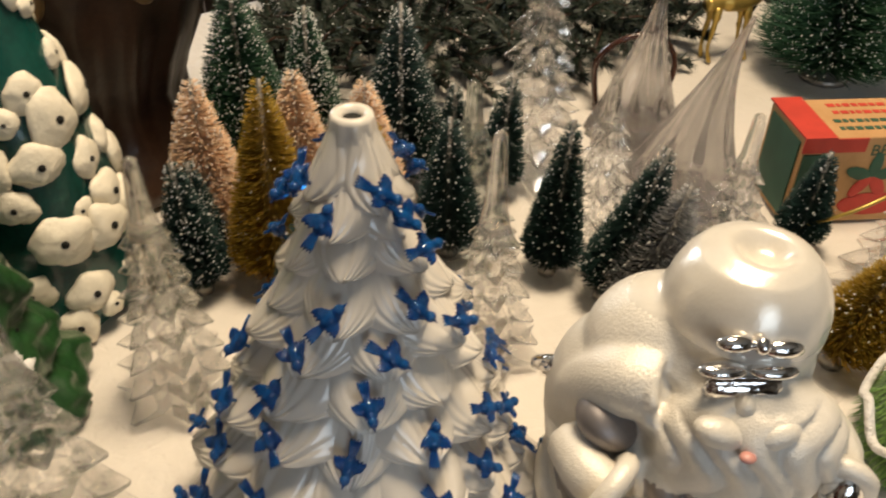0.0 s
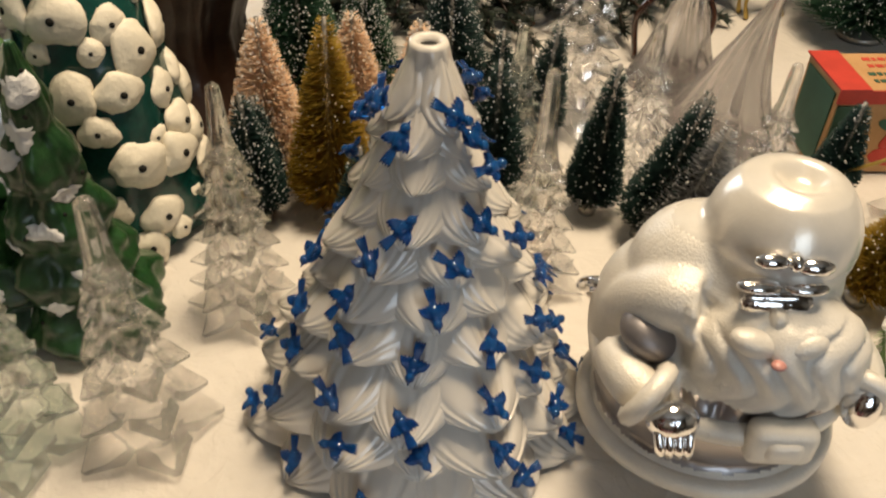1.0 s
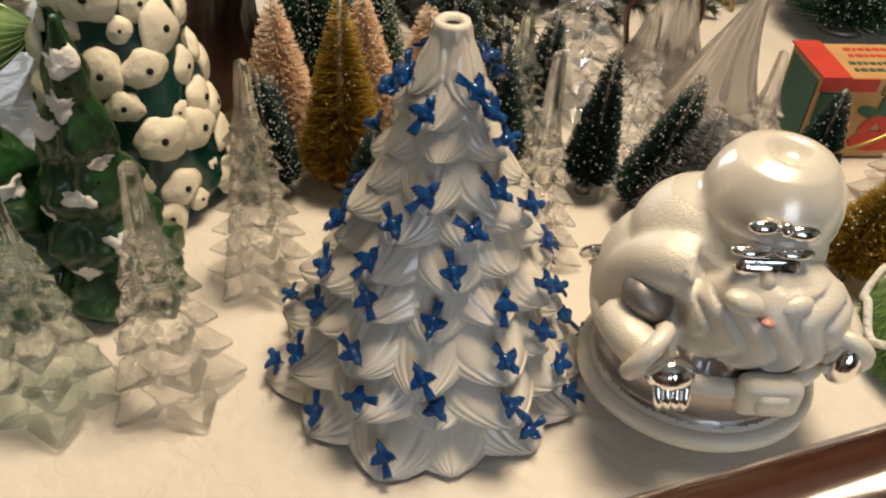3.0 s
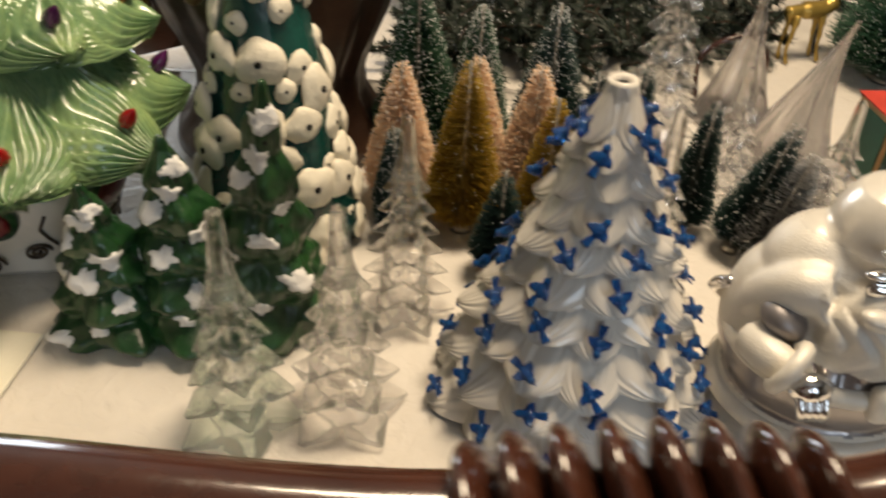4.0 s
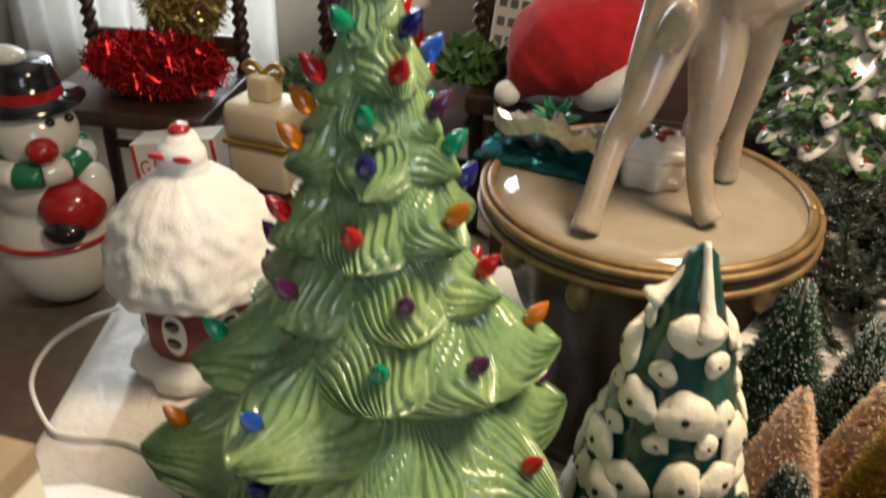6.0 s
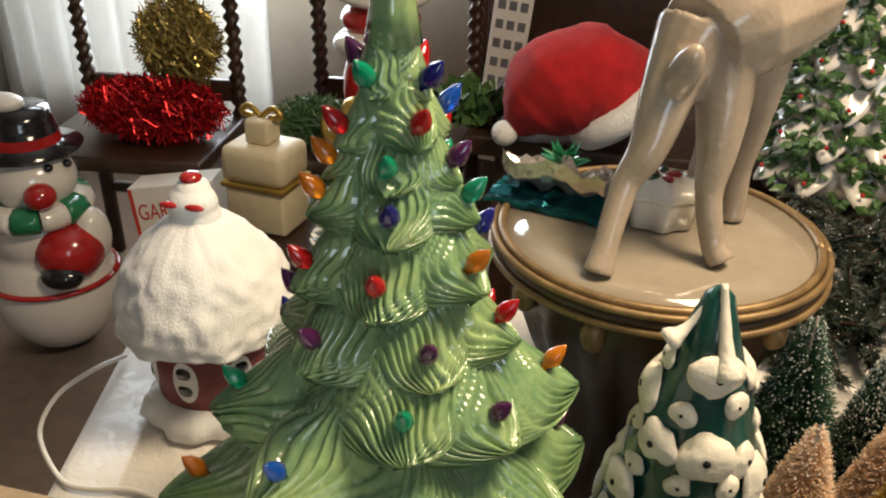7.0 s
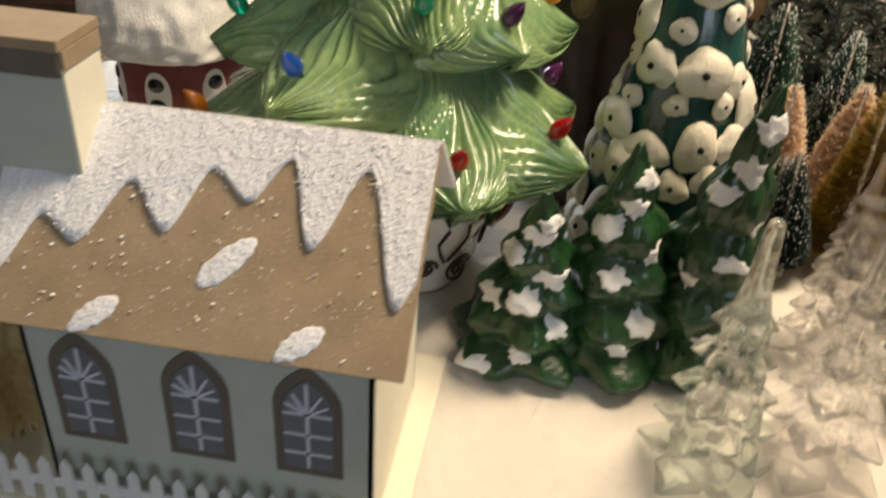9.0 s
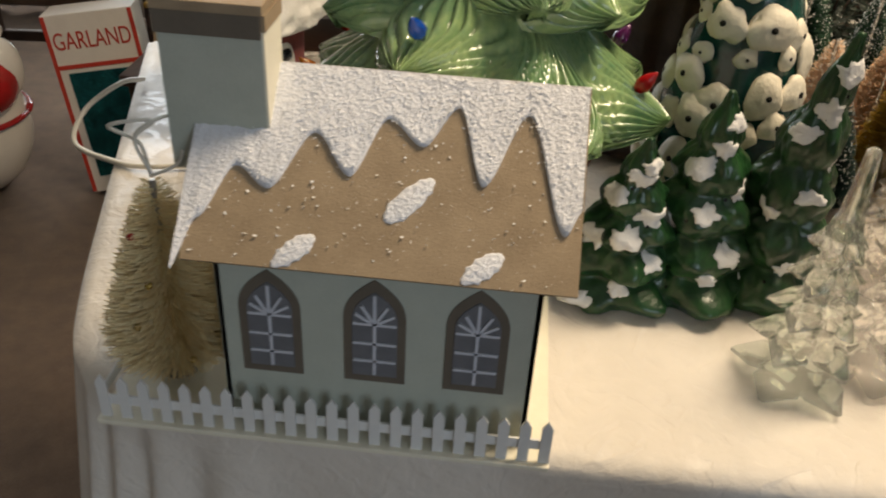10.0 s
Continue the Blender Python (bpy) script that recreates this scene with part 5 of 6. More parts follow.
def gift_dish():
    th = thing("ceramic_box", at(-0.236, 0.772, PZ + 0.0005, 12), "small white ceramic gift box with holly lid", "trinket box")
    bm = lathe([(0.024, 0.0), (0.031, 0.002), (0.033, 0.024), (0.033, 0.027)], 64, lambda t, z, r: r * (1 + 0.07 * math.cos(8 * t)))
    part("box_body", bm, WHITE_GLAZE, th)
    bm = lathe([(0.0345, 0.027), (0.035, 0.031), (0.028, 0.036), (0.012, 0.040), (0.002, 0.041)], 64, lambda t, z, r: r * (1 + 0.07 * math.cos(8 * t)))
    part("lid", bm, WHITE_GLAZE, th)
    for k in range(5):
        bm = bmesh.new()
        add_ball(bm, (0.010 * math.cos(k * 1.26), 0.010 * math.sin(k * 1.26), 0.041), (0.007, 0.004, 0.003), 10, 6, Matrix.Rotation(k * 1.26, 4, "Z"))
        part("holly_leaf", bm, DARK_GLAZE if k % 2 else SANTA_RED, th)


gift_dish()


def foil_bow():
    th = thing("foil_package", at(-0.318, 0.788, PZ + 0.0005, -12), "crumpled teal and silver foil ornament package", "package")
    bm = bmesh.new()
    bmesh.ops.create_grid(bm, x_segments=18, y_segments=14, size=1.0)
    for v in bm.verts:
        v.co = Vector((v.co.x * 0.060, v.co.y * 0.040, 0.006 + 0.011 * abs(noise.noise((v.co.x * 3.1, v.co.y * 3.1, 2.0)))))
    out = bmesh.ops.extrude_face_region(bm, geom=bm.faces[:])
    bmesh.ops.translate(bm, vec=(0, 0, -0.004), verts=[v for v in out["geom"] if isinstance(v, bmesh.types.BMVert)])
    low = min(v.co.z for v in bm.verts)
    bmesh.ops.translate(bm, vec=(0, 0, -low), verts=bm.verts)
    part("wrapper", bm, TEAL_FOIL, th, "crumpled teal foil", smooth=False)
    bm = bmesh.new()
    bmesh.ops.create_grid(bm, x_segments=14, y_segments=12, size=1.0)
    for v in bm.verts:
        v.co = Vector((v.co.x * 0.046, v.co.y * 0.034, 0.026 + 0.022 * noise.noise((v.co.x * 2.3, v.co.y * 2.7, 7.0)) - 0.018 * v.co.y))
    out = bmesh.ops.extrude_face_region(bm, geom=bm.faces[:])
    bmesh.ops.translate(bm, vec=(0, 0, -0.014), verts=[v for v in out["geom"] if isinstance(v, bmesh.types.BMVert)])
    part("lining", bm, SILVER_FOIL, th, "creased silver pink foil", smooth=False)
    flower = thing("poinsettia", Matrix(), "spiky green foil poinsettia", "")
    flower.parent = th
    for k in range(16):
        a, e = k * 2.4, 0.2 + 0.9 * random.random()
        d = Vector((math.cos(a) * math.cos(e), math.sin(a) * math.cos(e), math.sin(e)))
        w = d.orthogonal().normalized() * 0.004
        c = Vector((0.004, -0.018, 0.040))
        bm = bmesh.new()
        vs = [bm.verts.new(p) for p in (c, c + d * 0.010 + w, c + d * 0.024, c + d * 0.010 - w, c + d * 0.010 + d.cross(w).normalized() * 0.002)]
        for q in ((0, 1, 4), (1, 2, 4), (2, 3, 4), (3, 0, 4)):
            bm.faces.new([vs[n] for n in q])
        part("leaf", bm, SCARF_GREEN, flower, smooth=False)



foil_bow()


# ---- snow-roofed round hut ----
def hut():
    th = thing("ceramic_hut", at(-0.634, 0.700, 0.0, 0), "ceramic round cottage with a white snowy roof", "figurine house")
    bm = lathe([(0.064, 0.001), (0.072, 0.006), (0.066, 0.022), (0.056, 0.030)], 64, lambda t, z, r: r * (1 + 0.05 * math.sin(7 * t) + 0.02 * math.sin(17 * t)))
    part("snow_base", bm, CHALK, th)
    wall = part("wall", lathe([(0.054, 0.026), (0.055, 0.060), (0.056, 0.105)], 48), HUT_RED, th, "brick red cottage wall")
    for az in (-1.55, -0.6, -2.5):
        m = Matrix.Rotation(az, 4, "Z") @ Matrix.Translation((0.054, 0, 0.062))
        bm = bmesh.new()
        add_ball(bm, (0, 0, 0), (0.004, 0.0125, 0.024), 20, 12)
        bmesh.ops.transform(bm, matrix=m, verts=bm.verts)
        win = part("window", bm, CHALK, wall, "white arched window surround")
        for z in (0.010, -0.008):
            bm = bmesh.new()
            add_ball(bm, (0.0026, 0, z), (0.0025, 0.0078, 0.0072), 14, 8)
            bmesh.ops.transform(bm, matrix=m, verts=bm.verts)
            part("pane", bm, BLACK_GLAZE, win)
    bm = bmesh.new()
    prof = [(0.054, 0.100), (0.072, 0.098), (0.083, 0.104), (0.084, 0.118), (0.078, 0.142), (0.067, 0.166), (0.050, 0.187), (0.031, 0.203), (0.016, 0.212), (0.004, 0.215)]
    dense = []
    for (r0, z0), (r1, z1) in zip(prof[:-1], prof[1:]):
        dense += [(r0 + (r1 - r0) * k / 6, z0 + (z1 - z0) * k / 6) for k in range(6)]
    lathe(dense + [prof[-1]], 110, lambda t, z, r: r * (1 + 0.05 * noise.noise((math.cos(t) * 3.2, math.sin(t) * 3.2, z * 34)) + 0.05 * noise.noise((math.cos(t) * 8, math.sin(t) * 8, z * 100))), bm)
    part("snow_roof", bm, CHALK, th, "thick lumpy white snow roof")
    bm = bmesh.new()
    add_ball(bm, (0, 0, 0.208), (0.024, 0.022, 0.018), 18, 12)
    add_ball(bm, (0, -0.002, 0.222), (0.023, 0.021, 0.017), 18, 12)
    add_ball(bm, (0, 0.001, 0.234), (0.016, 0.016, 0.011), 16, 10)
    bm = fused(bm, 0.002, 3)
    for s in (-1, 1):
        add_ball(bm, (s * 0.012, -0.0200, 0.2255), (0.010, 0.004, 0.0032), 10, 6, None, 1)
    add_ball(bm, (0, 0, 0.2445), (0.010, 0.010, 0.006), 12, 8, None, 1)
    part("santa_finial", bm, [CHALK, SANTA_RED], th, "small white and red santa on the roof")


hut()
bm = bmesh.new()
add_tube(bm, spline([(-0.764, 0.737, 0.004), (-0.766, 0.686, 0.020), (-0.794, 0.660, 0.000), (-0.792, 0.625, -0.020), (-0.719, 0.561, 0.000), (-0.685, 0.552, 0.004), (-0.646, 0.561, 0.004), (-0.608, 0.554, 0.004), (-0.579, 0.533, 0.004)], 10), 0.0026, 8)
tagged(part("power_cord", bm, CORD), "thin white electric cord trailing off the table", "cord")


# ---- dark fir garland behind, and thin deer ----
def fir_heap(name, x, y, spread, count, label, z=0.0):
    th = thing(name, at(x, y, z), label, "garland")
    rng = random.Random(int(1000 * (x + y)))
    stem = bmesh.new()
    verts, faces, fv, ff = [], [], [], []
    for k in range(count):
        c = Vector((rng.uniform(-spread[0], spread[0]), rng.uniform(-spread[1], spread[1]), 0.008 + rng.random() * spread[2]))
        d = Vector((rng.gauss(0, 1), rng.gauss(0, 1), rng.uniform(-0.2, 0.5))).normalized()
        ln = rng.uniform(0.04, 0.075)
        e = c + d * ln
        e.z = max(0.010, e.z)
        add_tube(stem, [c, c.lerp(e, 0.5) + Vector((0, 0, 0.004)), e], 0.0016, 5)
        for i in range(230):
            p = c.lerp(e, rng.random())
            n = (d + Vector((rng.gauss(0, 1), rng.gauss(0, 1), rng.gauss(0, 1))) * 0.7).normalized()
            q = p + n * rng.uniform(0.009, 0.017)
            q.z = max(0.001, q.z)
            s = n.orthogonal().normalized() * 0.0013
            j = len(verts)
            verts += [p - s, p + s, q]
            faces.append((j, j + 1, j + 2))
            if rng.random() < 0.018:
                j = len(fv)
                fv += [q + Vector(w) * 0.0011 for w in ((1, 0, 0), (-0.5, 0.9, 0), (-0.5, -0.9, 0), (0, 0, 1.2))]
                ff += [(j, j + 2, j + 1), (j, j + 1, j + 3), (j + 1, j + 2, j + 3), (j + 2, j, j + 3)]
    tagged(part("twig_mass", stem, DARK_WOOD, th), kind="stuff")
    for nm, v, f, m in (("needles", verts, faces, BR_FIR), ("frost", fv, ff, BR_FROST)):
        ob = new(nm, sheet_mesh(nm, v, f, m))
        ob.parent = th
        tagged(ob, kind="stuff")


FIR = "dark artificial fir garland heaped on the cloth"
fir_heap("fir_garland", 0.055, 0.985, (0.13, 0.05, 0.045), 90, FIR)
# next heap is added to darken the shadowed cloth behind the brush trees
fir_heap("fir_garland", -0.085, 0.960, (0.06, 0.05, 0.040), 40, FIR)
fir_heap("fir_garland", 0.235, 1.060, (0.07, 0.05, 0.050), 50, FIR)
fir_heap("fir_garland", -0.010, 1.110, (0.16, 0.06, 0.075), 115, FIR)
fir_heap("fir_garland", 0.085, 1.240, (0.12, 0.06, 0.03), 50, FIR)


def thin_deer(x, y, rz, material, label):
    bm = bmesh.new()
    for sx in (-0.022, 0.022):
        for sy in (-0.007, 0.007):
            add_tube(bm, spline([(sx + 0.004, sy * 1.3, 0.001), (sx, sy, 0.018), (sx * 0.9, sy, 0.040), (sx * 0.8, sy * 0.7, 0.062)], 4), [0.0026] * 3 + [0.0020] * 4 + [0.0030] * 3 + [0.0050] * 3, 8)
    add_tube(bm, spline([(-0.030, 0, 0.064), (-0.010, 0, 0.066), (0.012, 0, 0.066), (0.028, 0, 0.072), (0.038, 0, 0.092)], 5), [0.008] * 6 + [0.011] * 6 + [0.010] * 5 + [0.006] * 4, 12)
    add_ball(bm, (0.044, 0, 0.098), (0.011, 0.005, 0.006), 12, 8)
    ob = part("toy_deer", bm, material)
    ob.matrix_basis = at(x, y, 0.0, rz)
    tagged(ob, label, "figurine", "small toy deer")


thin_deer(0.350, 1.045, 20, GOLD_PAINT, "small gold painted toy deer on thin legs")
thin_deer(0.400, 1.075, -15, BLACK_GLAZE, "small black toy deer on thin legs")
thin_deer(0.440, 1.120, 30, BLACK_GLAZE, "small black toy deer on thin legs")
bm = bmesh.new()
add_tube(bm, spline([(0.205, 0.905, 0.003), (0.200, 0.900, 0.05), (0.220, 0.900, 0.075), (0.255, 0.905, 0.080), (0.275, 0.905, 0.05), (0.262, 0.900, 0.003)], 7), 0.0032, 8)
tagged(part("wire_handle", bm, WALNUT), "bent dark red wire loop among glass trees", "wire")


# ---- dining chair in front ----
def front_chair():
    th = thing("dining_chair", at(0.030, 0.100, FLOOR_Z, 10), "polished walnut dining chair with a carved crest", "chair")
    Z = -FLOOR_Z + 0.303

    def crest(x):
        u = abs(x) / 0.24
        s = min(1.0, max(0.0, (u - 0.18) / 0.45))
        return 0.006 + 0.010 * s * s * (3 - 2 * s) + min(0.016, 0.14 * max(0.0, x - 0.035)) - 0.050 * max(0, u - 0.80) ** 1.7 * 3

    bm = bmesh.new()
    rows = []
    for i in range(61):
        x = -0.235 + 0.47 * i / 60
        zc = Z - 0.016 + crest(x)
        yc = -0.016 * (1 - (x / 0.235) ** 2) + 0.07 * max(0.0, x - 0.03)
        rows.append([bm.verts.new((x, yc + 0.015 * math.cos(a), zc + (0.021 if math.sin(a) > 0 else 0.05) * math.sin(a))) for a in (2 * math.pi * k / 18 for k in range(18))])
    grid_faces(bm, rows)
    bm.faces.new(rows[0][::-1])
    bm.faces.new(rows[-1])
    bmesh.ops.recalc_face_normals(bm, faces=bm.faces)
    part("crest_rail", bm, WALNUT, th, "glossy red-brown curved crest rail")
    for k in range(8):
        x = -0.036 + 0.0092 * k
        bm = bmesh.new()
        h = 0.017 * math.sin(math.pi * (k + 1) / 9) ** 0.5
        add_ball(bm, (x, -0.018, Z - 0.006), (0.0056, 0.021, 0.017 + h), 16, 12, Euler((0, -0.42 + 0.02 * k, 0)).to_matrix().to_4x4())
        part("gadroon", bm, WALNUT, th)
    for s in (-1, 1):
        bm = bmesh.new()
        add_tube(bm, spline([(s * 0.200, -0.235, 0.0), (s * 0.205, -0.02, 0.40), (s * 0.215, 0.0, 0.75), (s * 0.222, -0.002, Z - 0.045)], 6), 0.018, 12)
        part("back_post", bm, WALNUT, th)
    for s in (-1, 1):
        bm = bmesh.new()
        add_tube(bm, spline([(s * 0.215, -0.46, 0.001), (s * 0.21, -0.45, 0.2), (s * 0.215, -0.44, 0.44)], 6), 0.02, 12)
        part("front_leg", bm, WALNUT, th)
    part("splat", box_bm((-0.06, -0.012, 0.46), (0.06, 0.004, Z - 0.04), 0.004), WALNUT, th)
    part("seat", box_bm((-0.23, -0.47, 0.43), (0.23, -0.02, 0.47), 0.012), HUT_RED, th, "dark red upholstered seat")


front_chair()


# ---- behind the table: snowman, chair, boxes, tinsel, hat, holly tree, curtain ----
def snowman():
    bm = bmesh.new()
    add_ball(bm, (0, 0, 0.17), (0.135, 0.13, 0.175), 32, 22)
    add_ball(bm, (0.0, -0.01, 0.335), (0.105, 0.10, 0.11), 28, 20)
    add_ball(bm, (0.01, -0.02, 0.475), (0.088, 0.085, 0.085), 28, 20)
    for s in (-1, 1):
        add_ball(bm, (s * 0.115, -0.03, 0.33), (0.04, 0.045, 0.075), 18, 12)
    body = fused(bm, 0.008, 5)
    for v in body.verts:
        v.co.z = max(v.co.z, 0.002)
    lathe([(0.108, 0.538), (0.112, 0.545), (0.072, 0.553), (0.062, 0.610), (0.056, 0.640), (0.02, 0.645)], 36, None, body, True, 1)
    lathe([(0.0715, 0.556), (0.0690, 0.58)], 36, None, body, False, 2)
    for k in range(12):
        add_tube(body, [((0.088) * math.cos(a), -0.015 + 0.090 * math.sin(a), 0.402) for a in (k * 0.5236 + 0.10 * j for j in range(6))], 0.033, 8, 3 if k % 2 else 0)
    add_ball(body, (0.055, -0.095, 0.462), 0.032, 18, 12, None, 2)
    add_ball(body, (0.070, -0.068, 0.52), 0.010, 10, 8, None, 1)
    add_ball(body, (0.092, -0.030, 0.515), 0.010, 10, 8, None, 1)
    add_ball(body, (0.075, -0.060, 0.305), (0.072, 0.070, 0.075), 20, 14, None, 2)
    add_ball(body, (0.075, -0.115, 0.265), (0.045, 0.032, 0.032), 14, 10, None, 1)
    add_ball(body, (-0.02, -0.02, 0.655), (0.045, 0.03, 0.024), 14, 10)
    add_tube(body, [(0.136 * math.cos(a), 0.131 * math.sin(a), 0.21) for a in (k * 0.2 for k in range(32))], 0.007, 8, 2)
    ob = part("snowman_figure", body, [WHITE_GLAZE, BLACK_GLAZE, SANTA_RED, SCARF_GREEN])
    ob.matrix_basis = at(-1.640, 1.640, FLOOR_Z, 14) @ Matrix.Diagonal((1.12, 1.12, 0.98, 1))
    tagged(ob, "glossy white snowman with black hat and striped scarf", "figurine")


snowman()


def twist_chair(x, y, rz):
    th = thing("twist_chair", at(x, y, FLOOR_Z, rz), "dark wooden chair with barley-twist posts", "chair")
    for s in (-1, 1):
        bm = bmesh.new()
        n = 120
        rows = []
        for i in range(n + 1):
            z = 1.12 * i / n
            tw = 0.45 < z < 0.93
            rows.append([bm.verts.new(((s * 0.215) + (0.017 + (0.006 * math.cos(2 * (a - z * 95)) if tw else 0.004)) * math.cos(a), (0.017 + (0.006 * math.cos(2 * (a - z * 95)) if tw else 0.004)) * math.sin(a), z)) for a in (2 * math.pi * k / 14 for k in range(14))])
        grid_faces(bm, rows)
        bm.faces.new(rows[0][::-1])
        bm.faces.new(rows[-1])
        part("twisted_post", bm, DARK_WOOD, th)
        bm = bmesh.new()
        add_tube(bm, [(s * 0.200, -0.33, 0.001), (s * 0.200, -0.33, 0.25), (s * 0.200, -0.33, 0.43)], 0.02, 12)
        part("front_leg", bm, DARK_WOOD, th)
    part("seat", box_bm((-0.235, -0.36, 0.42), (0.235, 0.02, 0.46), 0.008), DARK_WOOD, th)
    for z0, z1 in ((0.93, 1.04), (0.50, 0.56), (0.20, 0.23)):
        part("rail", box_bm((-0.20, -0.010, z0), (0.20, 0.012, z1), 0.004), DARK_WOOD, th)


twist_chair(-1.58, 2.13, 8)


def tinsel(name, x, y, z, spread, count, material, label, half=0.0022, reach=0.020):
    rng = random.Random(int(abs(x * 700 + y * 300)))
    verts, faces = [], []
    for k in range(count):
        d = Vector((rng.gauss(0, 1), rng.gauss(0, 1), rng.gauss(0, 1))).normalized() * rng.random() ** 0.4
        c = Vector((d.x * spread[0], d.y * spread[1], spread[2] + d.z * spread[2]))
        n = Vector((rng.gauss(0, 1), rng.gauss(0, 1), rng.gauss(0, 1))).normalized()
        s = n.orthogonal().normalized() * half
        p, q = c - n * reach, c + n * reach
        p.z, q.z = max(p.z, 0.0), max(q.z, 0.0)
        j = len(verts)
        verts += [p - s, p + s, q + s * 0.4, q - s * 0.4]
        faces.append((j, j + 1, j + 2, j + 3))
    ob = new(name, sheet_mesh(name, verts, faces, material))
    ob.matrix_basis = at(x, y, z)
    tagged(ob, label, "garland", kind="stuff")


SEAT = FLOOR_Z + 0.4605
tinsel("red_tinsel", -1.50, 1.95, SEAT, (0.20, 0.12, 0.075), 5000, BR_RED, "glittering red tinsel garland heaped on the chair")
tinsel("gold_tinsel", -1.47, 2.06, SEAT + 0.10, (0.12, 0.08, 0.12), 4000, BR_GILT, "gold tinsel garland heaped on the chair")


def low_shelf():
    th = thing("side_table", at(-1.00, 1.72, FLOOR_Z), "low dark wooden side table holding figurines", "table")
    part("tabletop", box_bm((-0.20, -0.16, 0.34), (0.24, 0.30, 0.365), 0.004), DARK_WOOD, th)
    for sx in (-0.17, 0.21):
        for sy in (-0.13, 0.27):
            part("leg", box_bm((sx - 0.018, sy - 0.018, 0.001), (sx + 0.018, sy + 0.018, 0.34), 0.004), DARK_WOOD, th)


low_shelf()
SIDE = FLOOR_Z + 0.3655


def garland_box():
    th = thing("garland_box", at(-1.270, 1.72, FLOOR_Z + 0.012, 14, -5, -7) @ Matrix.Diagonal((0.80, 1.0, 1.22, 1)), "white and red cardboard box with teal tinsel window", "box")
    part("carton", box_bm((-0.125, -0.050, 0.006), (0.125, 0.050, 0.360), 0.002), BOX_WHITE, th, smooth=False)
    part("window", box_bm((-0.090, -0.0525, 0.04), (0.090, -0.0505, 0.25)), TEAL_FOIL, th, "teal tinsel behind the window", smooth=False)
    for lo, hi in (((-0.124, -0.0515, 0.008), (-0.113, -0.0502, 0.358)), ((0.113, -0.0515, 0.008), (0.124, -0.0502, 0.358)), ((-0.113, -0.0515, 0.258), (0.113, -0.0502, 0.266))):
        part("red_stripe", box_bm(lo, hi), BOX_RED, th, smooth=False)
    cu = bpy.data.curves.new("lettering", "FONT")
    cu.body, cu.size, cu.extrude, cu.align_x = "GARLAND", 0.046, 0.0003, "CENTER"
    cu.materials.append(BOX_RED)
    ob = new("lettering", cu)
    ob.parent = th
    ob.matrix_basis = pose(0, -0.0512, 0.295, 90, 0, 0)


garland_box()


def gift_stack():
    th = thing("gift_ornament", at(-1.09, 1.74, SIDE, -6), "cream gift box ornament tied with gold ribbon", "ornament")
    part("box_body", box_bm((-0.075, -0.06, 0.001), (0.075, 0.06, 0.115), 0.01), IVORY, th)
    lid = part("lid", box_bm((-0.080, -0.065, 0.118), (0.080, 0.065, 0.205), 0.02), IVORY, th)
    part("gold_ribbon", box_bm((-0.0815, -0.0665, 0.108), (0.0815, 0.0665, 0.120), 0.003), GOLD_PAINT, th, "gold ribbon band")
    part("top_block", box_bm((-0.03, -0.03, 0.205), (0.03, 0.03, 0.262), 0.008), IVORY, th)
    bm = bmesh.new()
    for s in (-1, 1):
        add_tube(bm, spline([(0, 0, 0.262), (s * 0.03, 0, 0.285), (s * 0.05, 0, 0.268), (s * 0.02, 0, 0.262)], 6), 0.007, 8)
    part("bow", bm, GOLD_PAINT, th, "gold bow")


gift_stack()


def angel():
    bm = bmesh.new()
    lathe([(0.05, 0.001), (0.046, 0.06), (0.03, 0.15), (0.022, 0.2), (0.01, 0.22)], 24, bm=bm)
    add_ball(bm, (0, -0.005, 0.245), 0.03, 18, 12)
    for s in (-1, 1):
        add_ball(bm, (s * 0.05, 0.015, 0.17), (0.04, 0.010, 0.06), 14, 10, Euler((0, s * 0.5, 0)).to_matrix().to_4x4())
    ob = part("gold_figure", bm, GOLD_PAINT)
    ob.matrix_basis = at(-0.93, 1.90, SIDE, 0)
    tagged(ob, "gold painted standing figurine", "figurine")


angel()


def santa_doll():
    bm = bmesh.new()
    add_ball(bm, (0, 0, 0.14), (0.10, 0.09, 0.14), 24, 16, None, 1)
    add_ball(bm, (0, -0.02, 0.26), (0.115, 0.10, 0.045), 24, 14)
    add_ball(bm, (0, 0, 0.315), (0.10, 0.095, 0.05), 24, 14, None, 1)
    add_ball(bm, (0.01, 0, 0.37), (0.115, 0.105, 0.03), 24, 12)
    add_ball(bm, (0, 0, 0.43), (0.09, 0.09, 0.08), 24, 14, None, 1)
    for v in bm.verts:
        v.co.z = max(v.co.z, 0.001)
    ob = part("santa_doll", bm, [WHITE_GLAZE, SANTA_RED])
    ob.matrix_basis = at(-0.93, 2.10, SEAT, 0)
    tagged(ob, "red and white ceramic santa figure on a chair", "figurine")


twist_chair(-0.95, 2.28, 4)
santa_doll()
tinsel("green_garland", -1.08, 2.02, SEAT, (0.11, 0.09, 0.06), 1800, BR_HOLLY, "dark green garland with leaves on the chair")


